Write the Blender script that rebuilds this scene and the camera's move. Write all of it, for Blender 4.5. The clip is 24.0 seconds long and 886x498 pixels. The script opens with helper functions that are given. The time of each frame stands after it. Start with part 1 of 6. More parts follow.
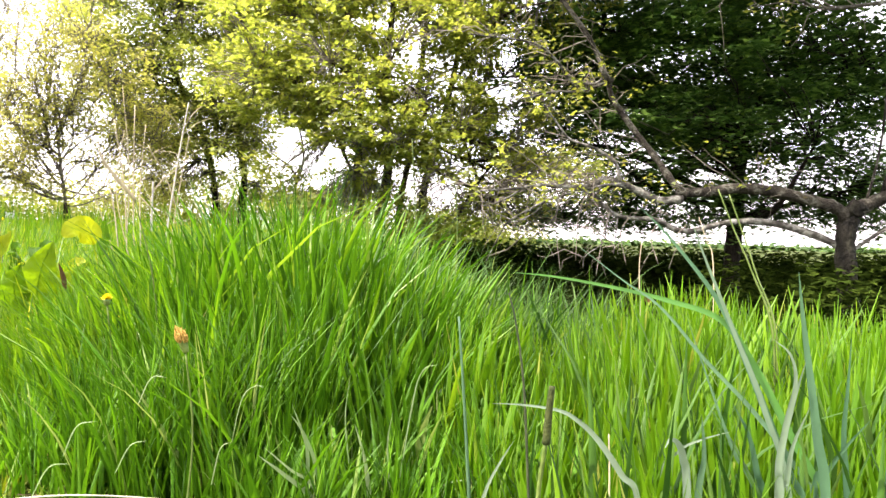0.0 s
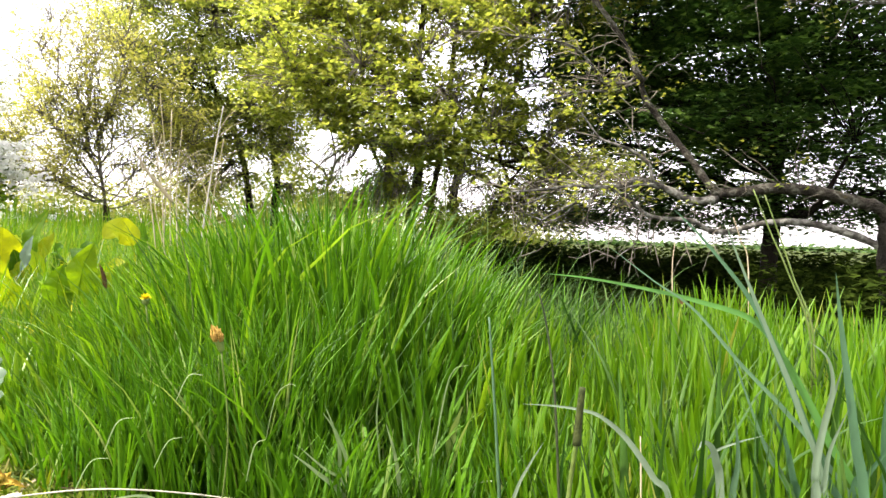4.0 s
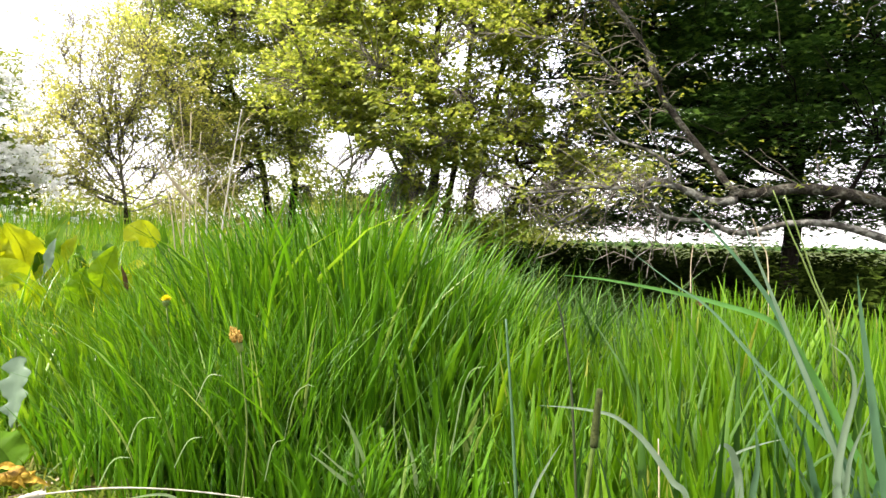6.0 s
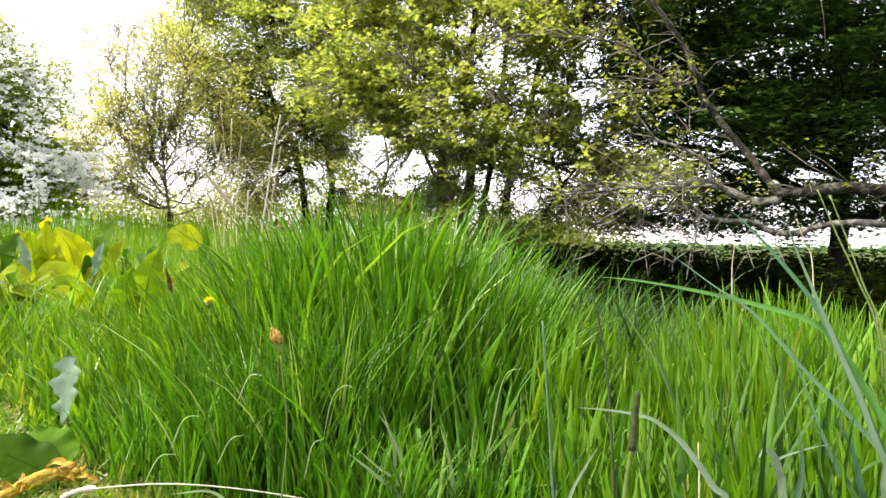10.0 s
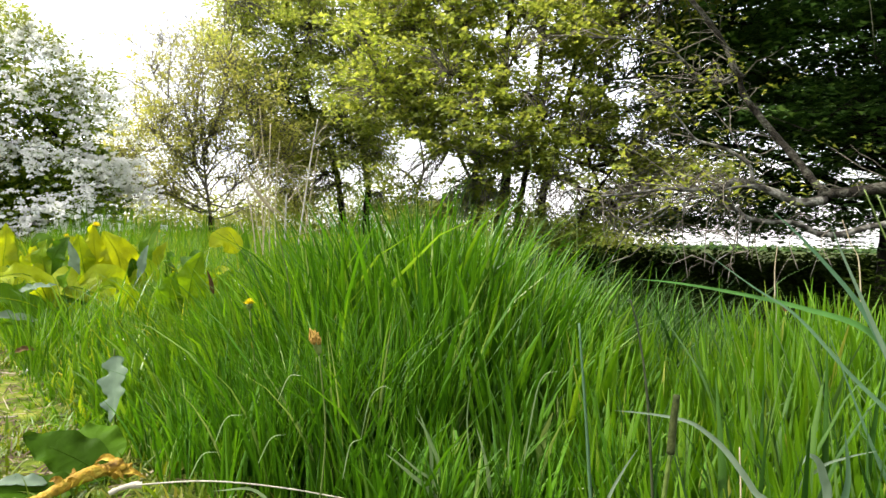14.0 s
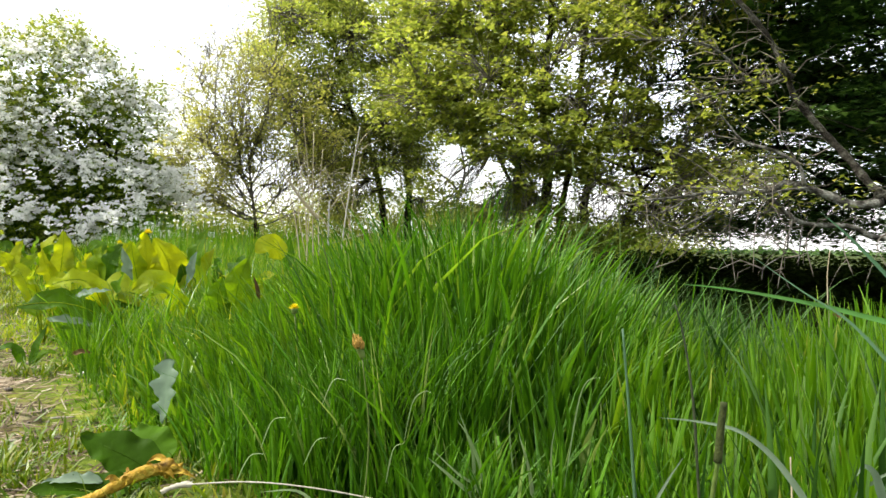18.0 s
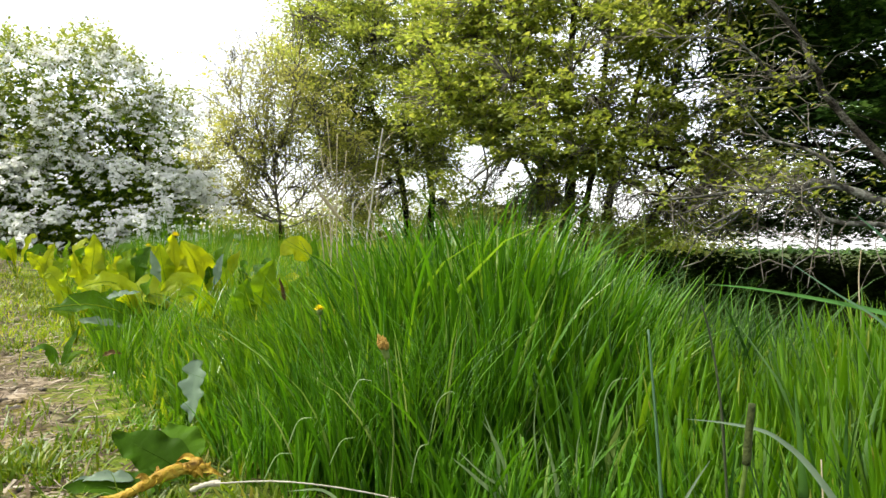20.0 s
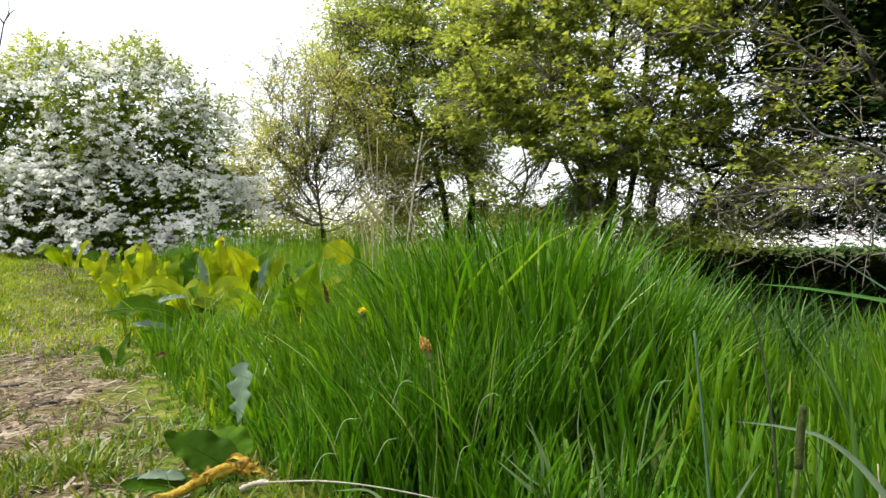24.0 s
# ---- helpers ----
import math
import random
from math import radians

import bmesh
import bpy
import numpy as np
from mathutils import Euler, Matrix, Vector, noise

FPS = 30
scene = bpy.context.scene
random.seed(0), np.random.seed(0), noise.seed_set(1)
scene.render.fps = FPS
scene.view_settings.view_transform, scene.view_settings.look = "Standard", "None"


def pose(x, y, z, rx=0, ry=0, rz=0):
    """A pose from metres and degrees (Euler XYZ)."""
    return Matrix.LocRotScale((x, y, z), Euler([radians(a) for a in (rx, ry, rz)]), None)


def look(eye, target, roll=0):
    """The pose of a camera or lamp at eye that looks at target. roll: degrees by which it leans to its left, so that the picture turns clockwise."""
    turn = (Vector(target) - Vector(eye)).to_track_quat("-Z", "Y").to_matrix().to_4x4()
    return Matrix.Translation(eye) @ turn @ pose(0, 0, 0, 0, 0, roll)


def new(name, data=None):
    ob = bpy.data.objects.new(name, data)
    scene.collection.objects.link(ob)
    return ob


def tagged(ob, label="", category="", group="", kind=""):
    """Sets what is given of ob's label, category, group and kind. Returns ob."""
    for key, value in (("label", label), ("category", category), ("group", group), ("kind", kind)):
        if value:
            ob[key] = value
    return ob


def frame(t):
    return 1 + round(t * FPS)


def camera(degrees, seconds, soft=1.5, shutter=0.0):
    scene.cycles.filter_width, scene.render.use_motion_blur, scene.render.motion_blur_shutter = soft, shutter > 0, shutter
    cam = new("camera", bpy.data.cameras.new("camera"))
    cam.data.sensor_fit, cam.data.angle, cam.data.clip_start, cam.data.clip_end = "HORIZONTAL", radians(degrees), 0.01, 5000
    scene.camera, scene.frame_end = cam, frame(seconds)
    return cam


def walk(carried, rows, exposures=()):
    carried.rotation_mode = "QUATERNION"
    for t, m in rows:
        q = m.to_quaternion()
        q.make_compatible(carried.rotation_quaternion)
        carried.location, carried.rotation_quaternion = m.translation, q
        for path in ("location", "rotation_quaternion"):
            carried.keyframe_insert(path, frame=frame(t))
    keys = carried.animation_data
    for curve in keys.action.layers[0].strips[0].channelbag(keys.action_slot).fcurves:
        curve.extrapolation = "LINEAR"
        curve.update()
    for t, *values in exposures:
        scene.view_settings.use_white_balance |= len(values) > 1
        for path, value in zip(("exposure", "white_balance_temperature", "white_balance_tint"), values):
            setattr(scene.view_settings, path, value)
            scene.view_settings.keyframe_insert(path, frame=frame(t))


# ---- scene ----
cam = camera(67.93, 24.0, soft=1.5)
EYE = 0.45
# seconds, x, y, yaw, pitch, roll
ROWS = (
    (0, 0.0092, 0.0281, -19.44, -1.15, -1.73),
    (0.5, 0.0090, 0.0275, -19.23, -1.25, -1.75),
    (1, 0.0088, 0.0269, -18.99, -1.30, -1.72),
    (1.5, 0.0086, 0.0263, -18.55, -1.28, -1.66),
    (2, 0.0084, 0.0258, -18.09, -1.24, -1.64),
    (2.5, 0.0082, 0.0252, -17.74, -1.13, -1.68),
    (4.5, 0.0075, 0.0228, -16.43, -1.17, -1.63),
    (5, 0.0073, 0.0222, -16.09, -1.17, -1.60),
    (5.5, 0.0071, 0.0217, -15.86, -1.10, -1.65),
    (6, 0.0069, 0.0211, -15.34, -1.03, -1.58),
    (6.5, 0.0067, 0.0205, -15.03, -0.93, -1.51),
    (7, 0.0065, 0.0199, -14.70, -0.93, -1.52),
    (7.5, 0.0063, 0.0193, -14.21, -0.98, -1.45),
    (8, 0.0061, 0.0187, -13.82, -1.04, -1.41),
    (8.5, 0.0059, 0.0181, -13.54, -1.16, -1.41),
    (9, 0.0057, 0.0176, -13.10, -1.10, -1.38),
    (9.5, 0.0056, 0.0170, -12.71, -1.05, -1.31),
    (10, 0.0054, 0.0164, -12.21, -0.93, -1.34),
    (10.5, 0.0052, 0.0158, -11.83, -0.88, -1.36),
    (12.5, 0.0044, 0.0135, -10.53, -0.92, -1.27),
    (13, 0.0042, 0.0129, -9.97, -0.91, -1.23),
    (13.5, 0.0040, 0.0123, -9.60, -0.90, -1.20),
    (14, 0.0038, 0.0117, -9.11, -0.78, -1.16),
    (14.5, 0.0036, 0.0111, -8.69, -0.72, -1.20),
    (15, 0.0034, 0.0105, -8.23, -0.71, -1.06),
    (15.5, 0.0033, 0.0100, -7.83, -0.66, -0.99),
    (16, 0.0031, 0.0094, -7.35, -0.62, -1.01),
    (16.5, 0.0029, 0.0088, -6.80, -0.46, -1.03),
    (17, 0.0027, 0.0082, -6.50, -0.46, -1.00),
    (17.5, 0.0025, 0.0076, -5.98, -0.41, -0.91),
    (18, 0.0023, 0.0070, -5.53, -0.37, -0.94),
    (18.5, 0.0021, 0.0064, -4.92, -0.35, -0.88),
    (20.5, 0.0013, 0.0041, -3.12, -0.28, -0.56),
    (21, 0.0011, 0.0035, -2.65, -0.24, -0.53),
    (21.5, 0.0010, 0.0029, -2.03, -0.21, -0.54),
    (22, 0.0008, 0.0023, -1.67, -0.16, -0.51),
    (22.5, 0.0006, 0.0018, -1.08, -0.15, -0.43),
    (23, 0.0004, 0.0012, -0.70, -0.08, -0.36),
    (23.5, 0.0002, 0.0006, -0.38, -0.22, -0.16),
    (24, -0.0000, -0.0000, 0.00, -0.14, -0.00),
)
walk(cam, [(t, pose(x, y, EYE, 90 + p, 0, w) @ pose(0, 0, 0, 0, 0, -r)) for t, x, y, w, p, r in ROWS],
     [(0, 1.74, 6700, 23), (5, 1.33, 6640, 19), (9, 1.32, 6580, 16), (13, 0.86, 6540, 14), (16, 0.88, 6520, 13), (18, 0.67, 6500, 11), (21, 0.62, 6500, 10), (24, 0.41, 6500, 10)])

# ---- light ----
SUN_BEARING, SUN_HEIGHT = -93.0, 54.0
world = bpy.data.worlds.new("sky")
scene.world = world
world.use_nodes = True
wn = world.node_tree
wn.nodes.clear()
sky = wn.nodes.new("ShaderNodeTexSky")
sky.sky_type = "NISHITA"
sky.sun_disc = False
sky.sun_elevation = radians(SUN_HEIGHT)
sky.sun_rotation = radians(SUN_BEARING)
sky.dust_density = 4.0
sky.air_density = 1.0
sky_bg = wn.nodes.new("ShaderNodeBackground")
sky_bg.inputs[1].default_value = 0.11
haze_bg = wn.nodes.new("ShaderNodeBackground")
haze_bg.inputs[0].default_value = (1.0, 0.99, 0.97, 1)
haze_bg.inputs[1].default_value = 0.95
sky_sum = wn.nodes.new("ShaderNodeAddShader")
sky_out = wn.nodes.new("ShaderNodeOutputWorld")
wn.links.new(sky.outputs[0], sky_bg.inputs[0])
wn.links.new(sky_bg.outputs[0], sky_sum.inputs[0])
wn.links.new(haze_bg.outputs[0], sky_sum.inputs[1])
wn.links.new(sky_sum.outputs[0], sky_out.inputs[0])

sun_data = bpy.data.lights.new("sun", "SUN")
sun_data.energy, sun_data.angle, sun_data.color = 5.0, radians(0.6), (1.0, 0.95, 0.86)
sun = new("sun", sun_data)
b, e = radians(SUN_BEARING), radians(SUN_HEIGHT)
sun.matrix_world = look((math.sin(b) * math.cos(e) * 40, math.cos(b) * math.cos(e) * 40, math.sin(e) * 40), (0, 0, 0))


# ---- materials ----
def nodes_of(name):
    m = bpy.data.materials.new(name)
    m.use_nodes = True
    m.node_tree.nodes.clear()
    return m, m.node_tree


def ramp(nt, fac, stops):
    r = nt.nodes.new("ShaderNodeValToRGB")
    while len(r.color_ramp.elements) < len(stops):
        r.color_ramp.elements.new(0.5)
    for el, (p, c) in zip(r.color_ramp.elements, stops):
        el.position, el.color = p, (*c, 1)
    nt.links.new(fac, r.inputs[0])
    return r.outputs[0]


def noise_tex(nt, scale, detail=4, coord=None, stretch=None):
    n = nt.nodes.new("ShaderNodeTexNoise")
    n.inputs["Scale"].default_value, n.inputs["Detail"].default_value = scale, detail
    if coord is None:
        coord = nt.nodes.new("ShaderNodeTexCoord").outputs["Object"]
    if stretch:
        mp = nt.nodes.new("ShaderNodeMapping")
        mp.inputs["Scale"].default_value = stretch
        nt.links.new(coord, mp.inputs[0])
        coord = mp.outputs[0]
    nt.links.new(coord, n.inputs["Vector"])
    return n.outputs[0]


def mix_col(nt, fac, a, c, kind="MIX"):
    m = nt.nodes.new("ShaderNodeMix")
    m.data_type, m.blend_type = "RGBA", kind
    if isinstance(fac, float):
        m.inputs[0].default_value = fac
    else:
        nt.links.new(fac, m.inputs[0])
    for sock, v in ((m.inputs[6], a), (m.inputs[7], c)):
        if isinstance(v, tuple):
            sock.default_value = (*v, 1)
        else:
            nt.links.new(v, sock)
    return m.outputs[2]


def leafy(name, stops, passing=0.45, gloss=0.08, rough=0.4, patch=3.0, patch_amount=0.35, thin=(1.0, 1.0, 1.0), single=False, relief=0.0):
    """A leaf or blade: colour varies blade by blade and in patches; light passes through it."""
    m, nt = nodes_of(name)
    if single:
        rnd = nt.nodes.new("ShaderNodeObjectInfo").outputs["Random"]
    else:
        rnd = nt.nodes.new("ShaderNodeNewGeometry").outputs["Random Per Island"]
    col = ramp(nt, rnd, stops)
    nz = noise_tex(nt, patch, 3)
    shade = ramp(nt, nz, [(0.3, (1 - patch_amount,) * 3), (0.7, (1.0, 1.0, 1.0))])
    col = mix_col(nt, 1.0, col, shade, "MULTIPLY")
    dif = nt.nodes.new("ShaderNodeBsdfDiffuse")
    tra = nt.nodes.new("ShaderNodeBsdfTranslucent")
    glo = nt.nodes.new("ShaderNodeBsdfGlossy")
    glo.inputs["Roughness"].default_value = rough + 0.12
    nt.links.new(col, dif.inputs[0])
    nt.links.new(mix_col(nt, 1.0, col, thin, "MULTIPLY"), tra.inputs[0])
    if relief:
        bp = nt.nodes.new("ShaderNodeBump")
        bp.inputs["Strength"].default_value, bp.inputs["Distance"].default_value = 1.0, relief
        nt.links.new(noise_tex(nt, 85.0, 4), bp.inputs["Height"])
        for n in (dif, tra, glo):
            nt.links.new(bp.outputs[0], n.inputs["Normal"])
    m1, m2 = nt.nodes.new("ShaderNodeMixShader"), nt.nodes.new("ShaderNodeMixShader")
    m1.inputs[0].default_value = passing
    nt.links.new(dif.outputs[0], m1.inputs[1])
    nt.links.new(tra.outputs[0], m1.inputs[2])
    fr = nt.nodes.new("ShaderNodeFresnel")
    fr.inputs[0].default_value = 1.35
    ad = nt.nodes.new("ShaderNodeMath")
    ad.operation = "MULTIPLY_ADD"
    nt.links.new(fr.outputs[0], ad.inputs[0])
    ad.inputs[1].default_value, ad.inputs[2].default_value = gloss * 0.9, gloss * 0.12
    nt.links.new(ad.outputs[0], m2.inputs[0])
    nt.links.new(m1.outputs[0], m2.inputs[1])
    nt.links.new(glo.outputs[0], m2.inputs[2])
    out = nt.nodes.new("ShaderNodeOutputMaterial")
    nt.links.new(m2.outputs[0], out.inputs[0])
    return m


def solid(name, stops, scale=20.0, rough=0.8, bump=0.3, fine=90.0, stretch=None, dist=0.01):
    """An opaque rough surface with colour at two scales and relief."""
    m, nt = nodes_of(name)
    p = nt.nodes.new("ShaderNodeBsdfPrincipled")
    p.inputs["Roughness"].default_value = rough
    p.inputs["Specular IOR Level"].default_value = 0.18
    big, small = noise_tex(nt, scale, 5, stretch=stretch), noise_tex(nt, fine, 3, stretch=stretch)
    col = ramp(nt, big, stops)
    col = mix_col(nt, 0.5, col, ramp(nt, small, [(0.3, (0.45, 0.45, 0.45)), (0.7, (1.0, 1.0, 1.0))]), "MULTIPLY")
    nt.links.new(col, p.inputs["Base Color"])
    bp = nt.nodes.new("ShaderNodeBump")
    bp.inputs["Strength"].default_value, bp.inputs["Distance"].default_value = bump, dist
    nt.links.new(small, bp.inputs["Height"])
    nt.links.new(bp.outputs[0], p.inputs["Normal"])
    out = nt.nodes.new("ShaderNodeOutputMaterial")
    nt.links.new(p.outputs[0], out.inputs[0])
    return m


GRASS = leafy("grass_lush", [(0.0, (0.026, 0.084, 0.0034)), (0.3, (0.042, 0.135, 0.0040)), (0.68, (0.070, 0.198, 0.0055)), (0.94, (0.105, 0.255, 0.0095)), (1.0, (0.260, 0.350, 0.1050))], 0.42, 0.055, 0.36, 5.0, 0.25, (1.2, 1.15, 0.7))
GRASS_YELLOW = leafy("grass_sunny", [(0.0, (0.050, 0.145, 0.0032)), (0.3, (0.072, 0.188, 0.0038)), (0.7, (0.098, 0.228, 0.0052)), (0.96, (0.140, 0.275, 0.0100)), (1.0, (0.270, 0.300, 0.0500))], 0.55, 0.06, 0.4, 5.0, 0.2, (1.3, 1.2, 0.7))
GRASS_TUFT = leafy("grass_tuft", [(0.0, (0.060, 0.120, 0.0050)), (0.5, (0.110, 0.185, 0.0072)), (0.9, (0.185, 0.235, 0.0144)), (1.0, (0.300, 0.280, 0.0700))], 0.40, 0.05, 0.4, 4.0, 0.35, (1.3, 1.2, 0.7))
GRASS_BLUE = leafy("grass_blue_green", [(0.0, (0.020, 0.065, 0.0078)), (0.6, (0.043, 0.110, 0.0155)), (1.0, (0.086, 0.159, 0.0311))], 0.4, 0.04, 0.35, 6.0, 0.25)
BLADE_BLUE = leafy("blade_blue_green", [(0.0, (0.052, 0.138, 0.064)), (1.0, (0.105, 0.200, 0.105))], 0.45, 0.12, 0.35, 30.0, 0.2, single=True)
BLADE_FRESH = leafy("blade_fresh", [(0.0, (0.060, 0.185, 0.030)), (1.0, (0.085, 0.230, 0.045))], 0.45, 0.10, 0.35, 30.0, 0.3, single=True)
BLADE_PALE = leafy("blade_pale", [(0.0, (0.120, 0.190, 0.1150)), (1.0, (0.185, 0.250, 0.1650))], 0.35, 0.15, 0.35, 40.0, 0.2, single=True)
# pale green that paints a glossy glint onto single blades
BLADE_GLINT = leafy("blade_painted_glint", [(0.0, (0.190, 0.290, 0.110)), (1.0, (0.290, 0.370, 0.180))], 0.35, 0.12, 0.35, 40.0, 0.2, single=True)
DOCK = leafy("dock_leaf", [(0.0, (0.048, 0.130, 0.0050)), (0.3, (0.120, 0.245, 0.0055)), (0.55, (0.255, 0.350, 0.0060)), (1.0, (0.360, 0.420, 0.0075))], 0.6, 0.06, 0.35, 12.0, 0.35, (1.3, 1.2, 0.6), single=True, relief=0.004)
# dock green darkened to hold the shade at the tussock's foot
DOCK_SHADED = leafy("dock_leaf_shaded", [(0.0, (0.037, 0.092, 0.0042)), (1.0, (0.054, 0.126, 0.0052))], 0.35, 0.025, 0.4, 16.0, 0.45, (1.3, 1.1, 0.6), single=True, relief=0.0015)
LEAF_MAPLE = leafy("leaf_spring_maple", [(0.0, (0.125, 0.178, 0.0270)), (0.5, (0.225, 0.285, 0.0440)), (1.0, (0.330, 0.368, 0.0720))], 0.66, 0.05, 0.45, 0.8, 0.3, (1.5, 1.42, 1.0))
LEAF_OLIVE = leafy("leaf_olive", [(0.0, (0.146, 0.206, 0.0380)), (0.5, (0.252, 0.318, 0.0540)), (1.0, (0.382, 0.432, 0.0950))], 0.64, 0.05, 0.45, 0.7, 0.3, (1.55, 1.45, 1.0))
LEAF_DARK = leafy("leaf_dark_sycamore", [(0.0, (0.040, 0.092, 0.0220)), (0.6, (0.075, 0.160, 0.0330)), (1.0, (0.170, 0.300, 0.0560))], 0.35, 0.05, 0.45, 0.7, 0.4)
LEAF_BUSH = leafy("leaf_bush", [(0.0, (0.240, 0.262, 0.0560)), (0.6, (0.350, 0.370, 0.0800)), (1.0, (0.460, 0.475, 0.1400))], 0.60, 0.05, 0.45, 1.0, 0.25, (1.5, 1.42, 1.05))
LEAF_HAWTHORN = leafy("leaf_hawthorn", [(0.0, (0.055, 0.102, 0.0066)), (0.6, (0.172, 0.280, 0.0143)), (1.0, (0.433, 0.569, 0.0286))], 0.5, 0.06, 0.4, 0.9, 0.35)
BLOSSOM = leafy("hawthorn_blossom", [(0.0, (0.76, 0.77, 0.72)), (0.5, (0.84, 0.84, 0.81)), (1.0, (0.88, 0.88, 0.86))], 0.42, 0.03, 0.6, 2.0, 0.1, (1.15, 1.15, 1.12))
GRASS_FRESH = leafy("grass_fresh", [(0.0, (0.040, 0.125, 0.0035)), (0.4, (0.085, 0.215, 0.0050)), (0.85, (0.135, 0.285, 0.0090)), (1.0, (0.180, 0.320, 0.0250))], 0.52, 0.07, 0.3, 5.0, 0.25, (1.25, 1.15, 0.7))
GRASS_LAWN = leafy("grass_lawn", [(0.0, (0.135, 0.245, 0.0066)), (0.45, (0.220, 0.340, 0.0090)), (0.85, (0.300, 0.385, 0.0170)), (1.0, (0.440, 0.430, 0.0700))], 0.5, 0.06, 0.4, 3.0, 0.3, (1.3, 1.15, 0.7))
# leaf colour set near black to hold the shade under the trees
LEAF_SHADED = leafy("leaf_shaded", [(0.0, (0.019, 0.034, 0.0054)), (0.7, (0.029, 0.050, 0.0070)), (1.0, (0.042, 0.066, 0.0090))], 0.25, 0.0, 0.5, 0.6, 0.4)
BARK_GREY = solid("bark_grey_lichen", [(0.34, (0.012, 0.010, 0.0070)), (0.50, (0.029, 0.026, 0.0180)), (0.60, (0.092, 0.092, 0.0710)), (0.66, (0.034, 0.031, 0.0210)), (0.78, (0.065, 0.055, 0.0150))], 13.0, 0.9, 1.0, 70.0, dist=0.02)
BARK_PALE = solid("bark_pale_grey", [(0.34, (0.023, 0.021, 0.0168)), (0.50, (0.071, 0.068, 0.0546)), (0.60, (0.190, 0.194, 0.1680)), (0.72, (0.104, 0.100, 0.0714))], 17.0, 0.9, 1.0, 90.0, dist=0.012)
BARK_BROWN = solid("bark_brown", [(0.3, (0.018, 0.013, 0.0078)), (0.6, (0.041, 0.030, 0.0169)), (0.8, (0.058, 0.048, 0.0242))], 6.0, 0.9, 0.9, 45.0, (1, 1, 0.3), dist=0.03)
# trunk bark far darker than the limbs', with the trunk's shade in its colour
BARK_OAK_SHADED = solid("bark_oak_trunk_shaded", [(0.34, (0.004, 0.004, 0.0027)), (0.52, (0.011, 0.010, 0.0060)), (0.64, (0.030, 0.029, 0.0190)), (0.78, (0.018, 0.019, 0.0070))], 11.0, 0.9, 1.0, 60.0, (1, 1, 0.5), dist=0.025)
BARK_DARK = solid("bark_dark", [(0.3, (0.007, 0.005, 0.0036)), (0.7, (0.016, 0.012, 0.0078))], 6.0, 0.9, 0.9, 45.0, (1, 1, 0.3), dist=0.03)
TWIG = solid("twig_grey_brown", [(0.3, (0.075, 0.066, 0.048)), (0.7, (0.20, 0.185, 0.145))], 14.0, 0.85, 0.3)
STRAW = solid("straw", [(0.3, (0.300, 0.250, 0.1450)), (0.7, (0.440, 0.390, 0.2600))], 25.0, 0.7, 0.2, stretch=(1, 1, 0.2))
STRAW_PALE = solid("straw_pale", [(0.3, (0.320, 0.300, 0.2250)), (0.7, (0.440, 0.420, 0.3400))], 30.0, 0.6, 0.2)
ORANGE = solid("rotten_orange_stalk", [(0.3, (0.130, 0.068, 0.0096)), (0.5, (0.340, 0.211, 0.0173)), (0.75, (0.450, 0.359, 0.0480))], 45.0, 0.55, 0.8, 160.0, dist=0.006)
BUD = solid("seed_head_tan", [(0.3, (0.24, 0.13, 0.02)), (0.6, (0.48, 0.31, 0.07)), (0.8, (0.58, 0.46, 0.18))], 90.0, 0.8, 0.8, 300.0)
YELLOW = leafy("petal_yellow", [(0.0, (0.74, 0.58, 0.008)), (1.0, (0.82, 0.70, 0.015))], 0.4, 0.03, 0.6, 20.0, 0.15)
SPIKE = solid("foxtail_spike", [(0.3, (0.020, 0.030, 0.007)), (0.7, (0.050, 0.062, 0.016))], 160.0, 0.85, 0.3, 400.0)
STEM_GREEN = solid("stem_green", [(0.3, (0.063, 0.105, 0.0180)), (0.7, (0.119, 0.165, 0.0420))], 30.0, 0.55, 0.2)
STEM_DARK = solid("stem_dark", [(0.3, (0.02, 0.03, 0.013)), (0.7, (0.045, 0.055, 0.025))], 30.0, 0.6, 0.2)
STICK = solid("stick_dark", [(0.3, (0.03, 0.028, 0.026)), (0.7, (0.10, 0.09, 0.08))], 30.0, 0.8, 0.6)
STONE = solid("pebble", [(0.3, (0.10, 0.085, 0.065)), (0.7, (0.22, 0.20, 0.165))], 40.0, 0.85, 0.5)
LEAF_BROWN = leafy("leaf_brown_dead", [(0.0, (0.07, 0.042, 0.014)), (1.0, (0.15, 0.095, 0.03))], 0.3, 0.08, 0.5, 60.0, 0.4, single=True)


